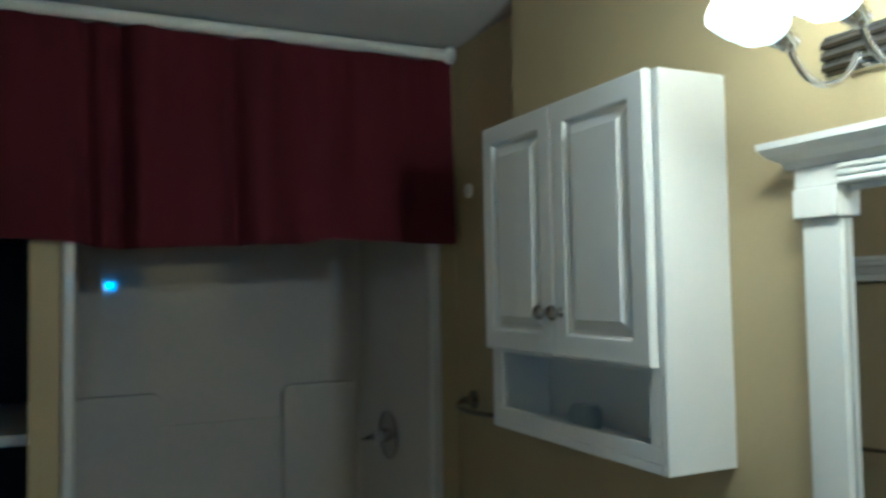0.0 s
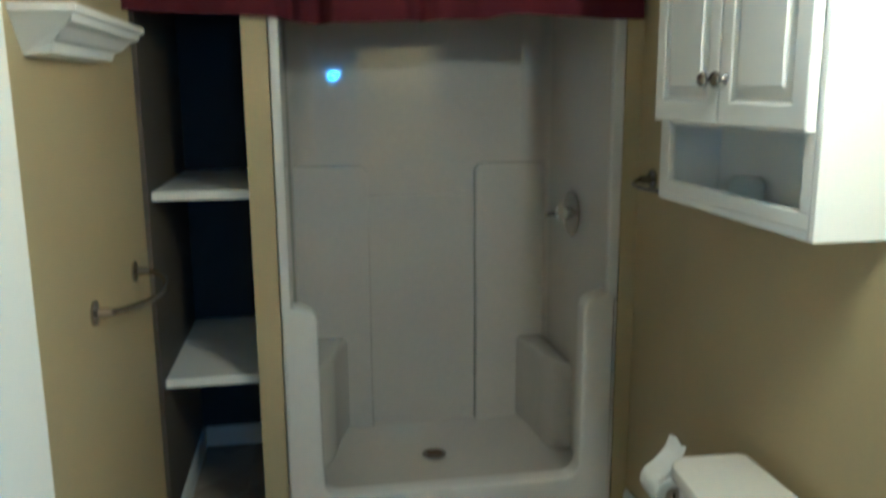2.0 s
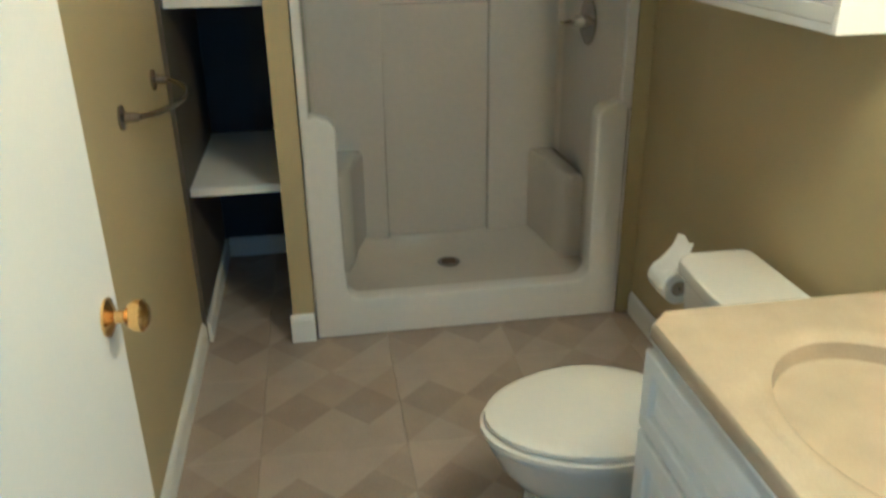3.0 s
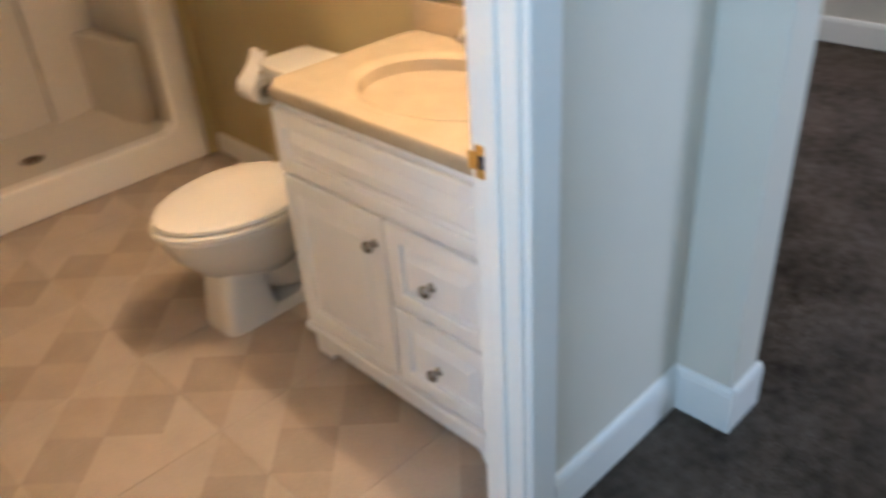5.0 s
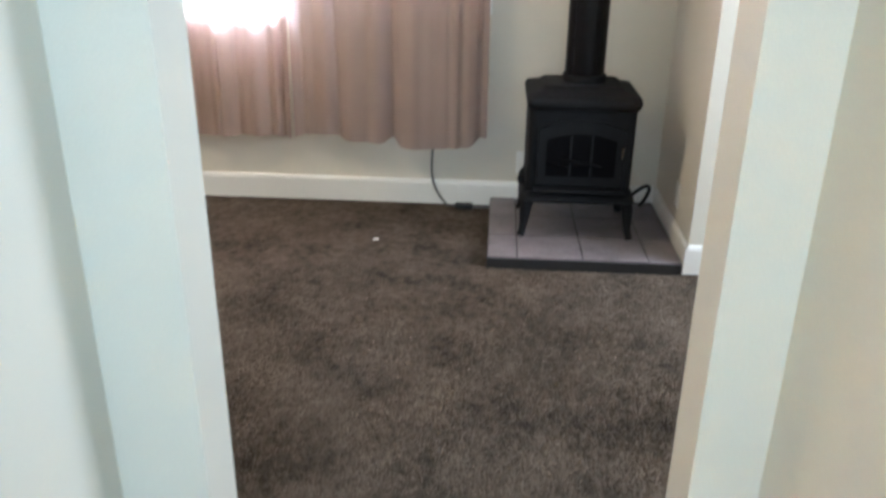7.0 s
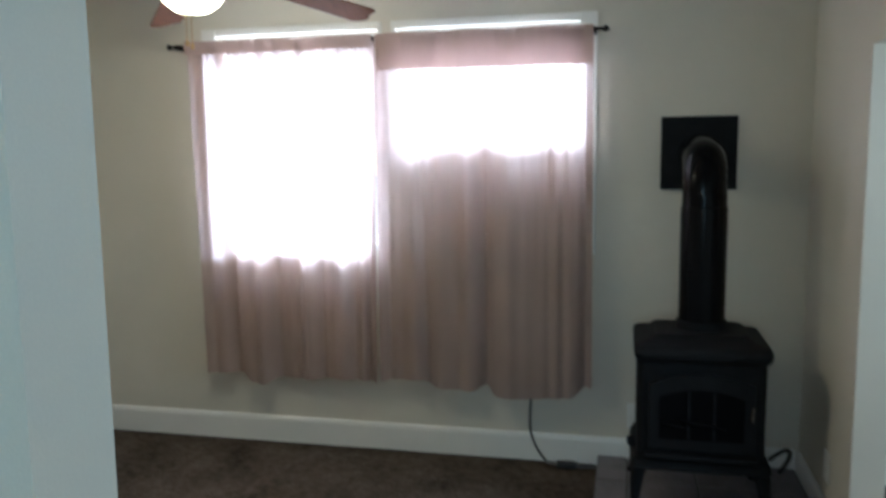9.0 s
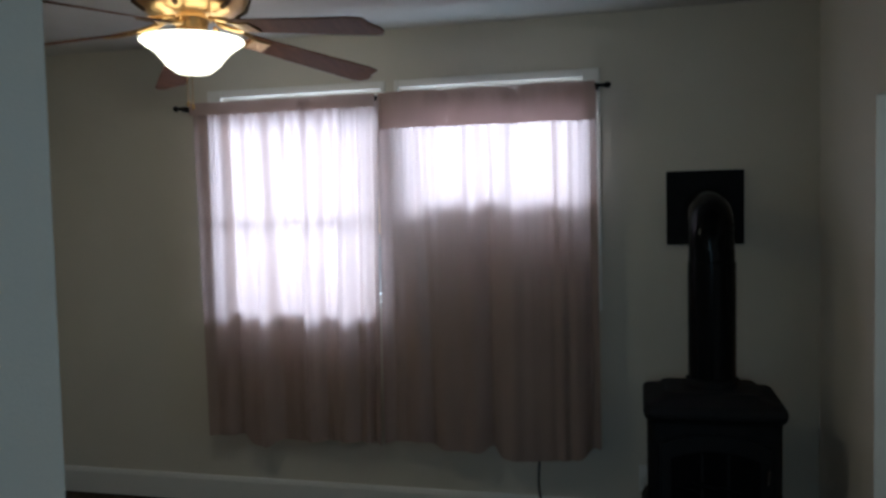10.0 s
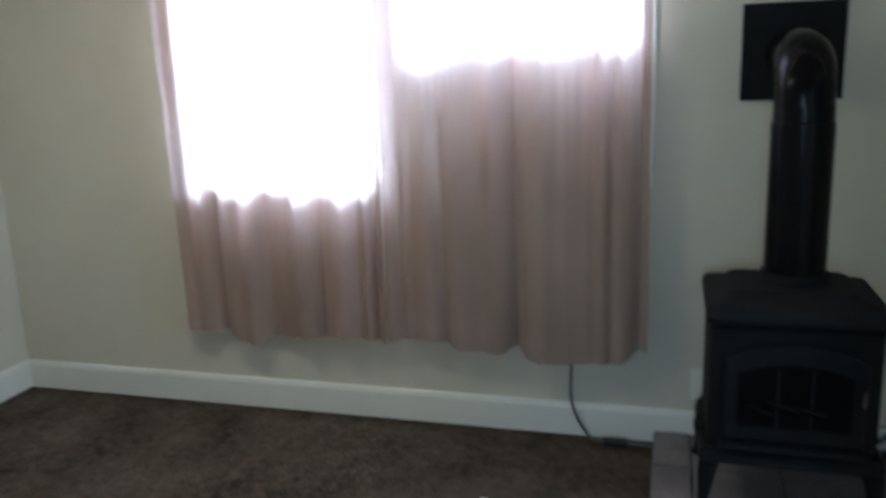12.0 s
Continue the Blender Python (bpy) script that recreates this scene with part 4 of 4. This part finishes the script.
def stove():
    s = thing("stove", "black cast-iron heating stove with curved legs on hearth", "stove", (4.185, -1.115, 0.048))
    # local: -x is the front, y along the wall
    def ring(x0, x1, w, z, r=0.03):
        pts = []
        for cx, cy, a0 in ((x1 - r, w - r, 0), (x0 + r, w - r, 90), (x0 + r, -w + r, 180), (x1 - r, -w + r, 270)):
            pts += [(cx + r * math.cos(radians(a0 + a)), cy + r * math.sin(radians(a0 + a)), z) for a in (0, 30, 60, 90)]
        return pts
    part("body", loft([ring(-0.17, 0.19, 0.225, 0.17), ring(-0.18, 0.2, 0.235, 0.19), ring(-0.18, 0.2, 0.232, 0.24), ring(-0.185, 0.205, 0.232, 0.57), ring(-0.19, 0.21, 0.234, 0.585)]), IRON, s)
    part("base_skirt", loft([ring(-0.2, 0.2, 0.245, 0.165), ring(-0.215, 0.21, 0.255, 0.178), ring(-0.205, 0.205, 0.25, 0.20), ring(-0.185, 0.2, 0.238, 0.212)]), IRON, s)
    part("top_plate", loft([ring(-0.2, 0.21, 0.236, 0.586), ring(-0.216, 0.22, 0.243, 0.6), ring(-0.22, 0.222, 0.247, 0.618), ring(-0.21, 0.215, 0.244, 0.636), ring(-0.195, 0.2, 0.236, 0.645), ring(-0.14, 0.16, 0.19, 0.655), ring(-0.12, 0.15, 0.17, 0.672), ring(-0.11, 0.14, 0.16, 0.674)]), IRON, s)
    for sx, sy in ((-0.17, 0.21), (-0.17, -0.21), (0.17, 0.21), (0.17, -0.21)):
        ox, oy = math.copysign(1, sx), math.copysign(1, sy)
        pts = curve((sx, sy, 0.2), (sx + ox * 0.03, sy + oy * 0.03, 0.13), (sx - ox * 0.005, sy + oy * 0.012, 0.06), (sx + ox * 0.022, sy + oy * 0.036, 0.0), 12)
        part("leg", tube(pts, [0.034 - 0.0018 * i if i < 11 else 0.017 for i in range(13)], 10), IRON, s)
    # door with arched window
    door_outline = [(-0.19, 0.25), (0.19, 0.25), (0.19, 0.50)] + arc(0.0, 0.10, 0.445, 65, 115, 8) + [(-0.19, 0.50)]
    d = part("door", prism(door_outline, "x", -0.208, -0.184, 0.006), IRON, s, "cast door with arched glass")
    glass = [(-0.15, 0.295), (0.15, 0.295), (0.15, 0.455)] + arc(0.0, 0.10, 0.385, 67.5, 112.5, 8) + [(-0.15, 0.455)]
    part("glass", prism(glass, "x", -0.212, -0.2075), IRON_GLOSS, d, "dark stove glass")
    for y in (-0.045, 0.045):
        part("glazing_bar", box(-0.216, -0.2118, y - 0.005, y + 0.005, 0.30, 0.478, 0.001), IRON, d)
    for y, z, r in ((0.03, 0.36, 0.028), (-0.05, 0.35, 0.025), (0.09, 0.345, 0.022)):
        part("log", tube([(-0.2125, y - 0.04, z - 0.01), (-0.2135, y, z), (-0.2125, y + 0.05, z + 0.012)], [r * 0.3, r * 0.4, r * 0.3], 8), IRON_GLOSS, d)
    part("handle", tube([(-0.21, -0.17, 0.38), (-0.235, -0.172, 0.39), (-0.24, -0.174, 0.44)], 0.006), NICKEL, d)
    kb = part("control_knob", lathe([(0.02, 0.0), (0.022, 0.012), (0.016, 0.028), (0.0, 0.03)], (-0.1, 0.238, 0.24), "y", 14), IRON, s)
    for v in kb.data.vertices:
        v.co.y = 0.476 - v.co.y
    part("ash_lip", box(-0.235, -0.18, -0.2, 0.2, 0.222, 0.238, 0.006), IRON, s)
    p = thing("stove_pipe", "black double-wall stove pipe entering a square wall thimble", "stove pipe", (4.21, -1.125, 0.722))
    part("pipe", lathe([(0.088, -0.002), (0.088, 0.47), (0.086, 0.473), (0.084, 0.475), (0.084, 0.52)], seg=32), IRON_GLOSS, p)
    part("collar", lathe([(0.096, -0.002), (0.096, 0.03), (0.089, 0.034)], seg=32), IRON, p)
    elbow = curve((0, 0, 0.515), (0, 0, 0.65), (0.06, 0, 0.67), (0.32, 0, 0.67), 12)
    part("elbow", tube(elbow, 0.083, 28), IRON_GLOSS, p, "glossy black pipe elbow")
    part("wall_thimble", box(FAR - 4.21 - 0.022, FAR - 4.21 - 0.001, -0.154, 0.154, 0.522, 0.828, 0.004), IRON, p, "square black wall thimble plate")


stove()


def ceiling_fan():
    f = thing("ceiling_fan", "brass ceiling fan with walnut blades and lit bell lamp", "ceiling fan", (3.46, 0.58, 2.33))
    part("motor_dome", lathe([(0.0, -0.102), (0.18, -0.1025), (0.2, -0.125), (0.21, -0.155), (0.208, -0.175), (0.19, -0.182), (0.05, -0.178)], seg=44), BRONZE, f, "dark bronze motor dome fixed to the ceiling")
    part("motor", lathe([(0.188, -0.178), (0.19, -0.19), (0.175, -0.225), (0.14, -0.25), (0.09, -0.262), (0.055, -0.266), (0.05, -0.30), (0.0, -0.30)], seg=44), ANTIQUE, f, "polished brass lower housing")
    for k in range(6):
        a = radians(60 * k + 12)
        rib = tube([(0.192, 0, -0.18), (0.18, 0, -0.222), (0.145, 0, -0.248)], [0.012, 0.011, 0.009], 8)
        bmesh.ops.transform(rib, matrix=Matrix.Rotation(a, 4, "Z"), verts=rib.verts)
        part("rib", rib, BRONZE, f)
    part("lamp_collar", lathe([(0.045, -0.295), (0.05, -0.31), (0.075, -0.325), (0.08, -0.338), (0.0, -0.338)], seg=28), ANTIQUE, f)
    sh = part("shade", lathe([(0.168, -0.335), (0.17, -0.34), (0.155, -0.352), (0.125, -0.372), (0.105, -0.395), (0.085, -0.42), (0.055, -0.442), (0.0, -0.45)], seg=40), OPAL, f, "lit frosted glass bell shade")
    sh.visible_shadow = False
    for k in range(5):
        m = Matrix.Rotation(radians(-106 + 72 * k), 4, "Z")
        tilt = m @ Matrix.Translation((0, 0, -0.285)) @ Matrix.Rotation(radians(7.5), 4, "Y") @ Matrix.Rotation(radians(-12), 4, "X")
        arm = bmesh.new()
        for s in (-1, 1):
            tube(curve((0.09, s * 0.012, 0.02), (0.14, s * 0.055, 0.0), (0.19, s * 0.05, 0.0), (0.25, s * 0.015, -0.004), 10), 0.008, 8, arm)
        box(0.21, 0.28, -0.034, 0.034, -0.010, -0.004, 0.002, arm)
        bmesh.ops.transform(arm, matrix=tilt, verts=arm.verts)
        part("blade_arm", arm, ANTIQUE, f, "scrolled brass blade arm")
        out = [(0.2, -0.048), (0.69, -0.066), (0.735, -0.059)] + arc(0.71, 0.02, 0.045, -50, 60, 5) + [(0.71, 0.066), (0.2, 0.048)]
        bl = prism(out, "z", -0.004, 0.002, 0.001)
        bmesh.ops.transform(bl, matrix=tilt, verts=bl.verts)
        part("blade", bl, BLADE, f, "walnut fan blade")
    for k, (dx, dy) in enumerate(((-0.02, 0.012), (-0.02, -0.006))):
        ch = part("pull_chain", tube([(dx, dy, -0.445), (dx, dy, -0.535 - 0.012 * k)], 0.0018, 6), ANTIQUE, f)
        part("pull_end", lathe([(0.0, 0.0), (0.005, -0.004), (0.007, -0.016), (0.0, -0.022)], (dx, dy, -0.535 - 0.012 * k), seg=12), ANTIQUE, ch)


ceiling_fan()


def cord(points, r, label, name="power_cord", mat=None):
    c = thing(name, label, "cable", (0, 0, 0))
    part("cable", tube(points, r, 8), mat or RUBBER, c)
    return c


cord(curve((FAR - 0.03, -0.43, 0.40), (FAR - 0.03, -0.42, 0.2), (FAR - 0.03, -0.39, 0.12), (FAR - 0.05, -0.50, 0.008), 16)
     + curve((FAR - 0.05, -0.50, 0.008), (FAR - 0.06, -0.6, 0.0), (FAR - 0.06, -0.68, 0.006), (FAR - 0.07, -0.9, 0.01), 8)[1:], 0.006, "grey power cord hanging from the curtain to the floor", mat=GREY_CORD)
strip = thing("cord_plug", "white plug lying on the floor by the hearth", "plug", (FAR - 0.08, -0.79, 0.0))
part("body", box(-0.02, 0.02, -0.04, 0.04, 0.0, 0.028, 0.006), WHITE, strip)
blackbox = thing("adapter", "small black power adapter lying on the carpet", "adapter", (FAR - 0.07, -0.59, 0.0))
part("body", box(-0.02, 0.02, -0.045, 0.045, 0.0, 0.025, 0.006), RUBBER, blackbox)
cord(curve((4.36, -1.42, 0.14), (4.36, -1.52, 0.24), (4.42, -1.53, 0.14), (4.46, -1.48, 0.05), 14), 0.009, "black flexible gas line beside the stove", "gas_line")
scrap = thing("paper_scrap", "tiny white scrap lying on the brown carpet", "scrap", (3.978, -0.205, 0.006))
part("scrap", box(-0.008, 0.008, -0.013, 0.013, 0.0, 0.005, 0.002), PAPER, scrap)


def air_conditioner():
    a = thing("window_air_conditioner", "window air conditioner filling the lower sash behind the curtain", "air conditioner", (FAR + 0.09, -0.255, W2[2] + 0.002))
    part("case", box(-0.05, 0.42, -0.33, 0.33, 0.0, 0.535, 0.012), WHITE, a)
    part("filler_panel", box(-0.01, 0.01, -0.374, -0.331, 0.0, 0.51, 0.002), WHITE, a)
    part("filler_panel", box(-0.003, 0.003, 0.331, 0.446, 0.0, 0.51, 0.001), VINYL, a, "thin translucent accordion filler")
    for k in range(9):
        part("grille_slat", box(-0.056, -0.05, -0.29, 0.29, 0.06 + k * 0.04, 0.075 + k * 0.04, 0.002), WHITE, a)


air_conditioner()


def outlet():
    o = thing("wall_outlet", "cream wall outlet plate beside the stove", "outlet", (4.05, -1.569, 0.25))
    part("plate", box(-0.035, 0.035, -0.001, 0.006, -0.057, 0.057, 0.003), WHITE, o)
    for z in (-0.024, 0.024):
        part("socket", box(-0.017, 0.017, 0.005, 0.008, z - 0.014, z + 0.014, 0.003), WHITE, o)


outlet()
plate = thing("wall_outlet", "white wall outlet above the baseboard beside the hearth", "outlet", (FAR, -0.885, 0.235))
part("plate", box(-0.006, 0.001, -0.036, 0.036, -0.058, 0.058, 0.003), WHITE, plate)
for z in (-0.024, 0.024):
    part("socket", box(-0.008, -0.005, -0.017, 0.017, z - 0.014, z + 0.014, 0.003), WHITE, plate)


# large vinyl floor tiles, each inlaid with two taupe diamonds
def tile_shape(h):
    """One tile with its inlay: two taupe diamonds between light and beige ones."""
    q = h / 2
    bm = bmesh.new()
    top = {(m, n): bm.verts.new((m * q, n * q, 0.0)) for m in range(-2, 3) for n in range(-2, 3)}
    tone = {(1, 0): 2, (-1, 0): 2, (0, 1): 0, (0, -1): 1, (2, 1): 1, (-2, 1): 0, (2, -1): 0, (-2, -1): 1}
    for m in range(-2, 2):
        for n in range(-2, 2):
            ring = [(m, n), (m + 1, n), (m + 1, n + 1), (m, n + 1)]
            if (m + n) % 2:
                ring = ring[1:] + ring[:1]
            # ring[0] and ring[2] lie on the diagonal, ring[1] and ring[3] are the middles of diamonds
            for tri in ((0, 1, 2), (2, 3, 0)):
                f = bm.faces.new([top[ring[k]] for k in tri])
                f.material_index = tone.get(ring[tri[1]], 0)
    rim = [(m, -2) for m in range(-2, 2)] + [(2, n) for n in range(-2, 2)] + [(m, 2) for m in range(2, -2, -1)] + [(-2, n) for n in range(2, -2, -1)]
    low = [bm.verts.new((m * q * 1.003, n * q * 1.003, -0.006)) for m, n in rim]
    for k in range(16):
        a, b = rim[k], rim[(k + 1) % 16]
        bm.faces.new((low[k], low[(k + 1) % 16], top[b], top[a]))
    return bm


def floor_tiles():
    size, gap = 0.435, 0.0008
    h = size / 2 - gap
    x0, x1, y0, y1 = -0.01, 1.705, -0.048, 3.05

    def finished(bm):
        me = mesh_of("tile", bm, TILE)
        me.materials.append(TILE_MID)
        me.materials.append(TILE_DARK)
        return me
    whole = finished(tile_shape(h))
    for i in range(5):
        for j in range(8):
            x, y, turn = 0.74 - 2 * size + (i + 0.5) * size, j * size, 180 * ((i + j) % 2)
            if x - h > x1 or x + h < x0 or y - h > y1 or y + h < y0:
                continue
            me = whole
            if x - h < x0 or x + h > x1 or y - h < y0 or y + h > y1:
                # cut to the edge of the room
                bm = tile_shape(h)
                bmesh.ops.transform(bm, matrix=pose(x, y, 0.0, 0, 0, turn), verts=bm.verts)
                for at, out in (((x0, 0, 0), (-1, 0, 0)), ((x1, 0, 0), (1, 0, 0)), ((0, y0, 0), (0, -1, 0)), ((0, y1, 0), (0, 1, 0))):
                    bmesh.ops.bisect_plane(bm, geom=bm.verts[:] + bm.edges[:] + bm.faces[:], plane_co=at, plane_no=out, clear_outer=True)
                bmesh.ops.transform(bm, matrix=pose(x, y, 0.0, 0, 0, turn).inverted(), verts=bm.verts)
                me = finished(bm)
            ob = new("tile", me)
            ob.parent = floor_bath
            ob.matrix_basis = pose(x, y, 0.0, 0, 0, turn)


floor_tiles()


# carpet pile
def carpet(name, x0, x1, y0, y1, step, seed):
    rng = np.random.default_rng(seed)
    nx, ny = int((x1 - x0) / step), int((y1 - y0) / step)
    gx, gy = np.meshgrid(np.arange(nx), np.arange(ny))
    n = nx * ny
    px = x0 + (gx.ravel() + rng.random(n)) * step
    py = y0 + (gy.ravel() + rng.random(n)) * step
    # tread marks: the pile leans in patches
    swirl = np.sin(px * 3.1 + 1.3 * np.sin(py * 2.3)) + np.sin(py * 3.9 + 1.7 * np.sin(px * 2.7 + 2.0)) + 0.7 * np.sin(px * 9 + py * 7)
    lean_a = swirl * 1.1 + rng.normal(0, 1.5, n)
    lean = 0.005 + 0.004 * rng.random(n)
    hgt = 0.007 + 0.004 * rng.random(n)
    rad = 0.0055 + 0.003 * rng.random(n)
    turn = rng.random(n) * 6.283
    verts = np.zeros((n, 4, 3))
    for k in range(3):
        a = turn + k * 2.0944
        verts[:, k, 0], verts[:, k, 1], verts[:, k, 2] = px + rad * np.cos(a), py + rad * np.sin(a), -0.012
    verts[:, 3, 0], verts[:, 3, 1], verts[:, 3, 2] = px + lean * np.cos(lean_a), py + lean * np.sin(lean_a), hgt - 0.012
    base = np.arange(n)[:, None] * 4
    faces = np.concatenate([base + np.array([0, 1, 3]), base + np.array([1, 2, 3]), base + np.array([2, 0, 3])]).reshape(-1, 3)
    me = bpy.data.meshes.new(name)
    me.from_pydata(verts.reshape(-1, 3).tolist(), [], faces.tolist())
    me.polygons.foreach_set("use_smooth", [True] * len(me.polygons))
    me.materials.append(CARPET)
    tagged(new(name, me), "short dark brown carpet pile with tread marks", "carpet", "", "stuff")


carpet("carpet_pile", 1.70, 4.53, -1.56, 2.09, 0.0085, 1)
carpet("carpet_pile", 0.2, 1.70, -1.16, -0.155, 0.0085, 2)
carpet("carpet_pile", 0.15, 0.99, -0.155, -0.05, 0.0085, 4)
carpet("carpet_pile", 3.0, 4.53, -2.6, -1.56, 0.012, 3)
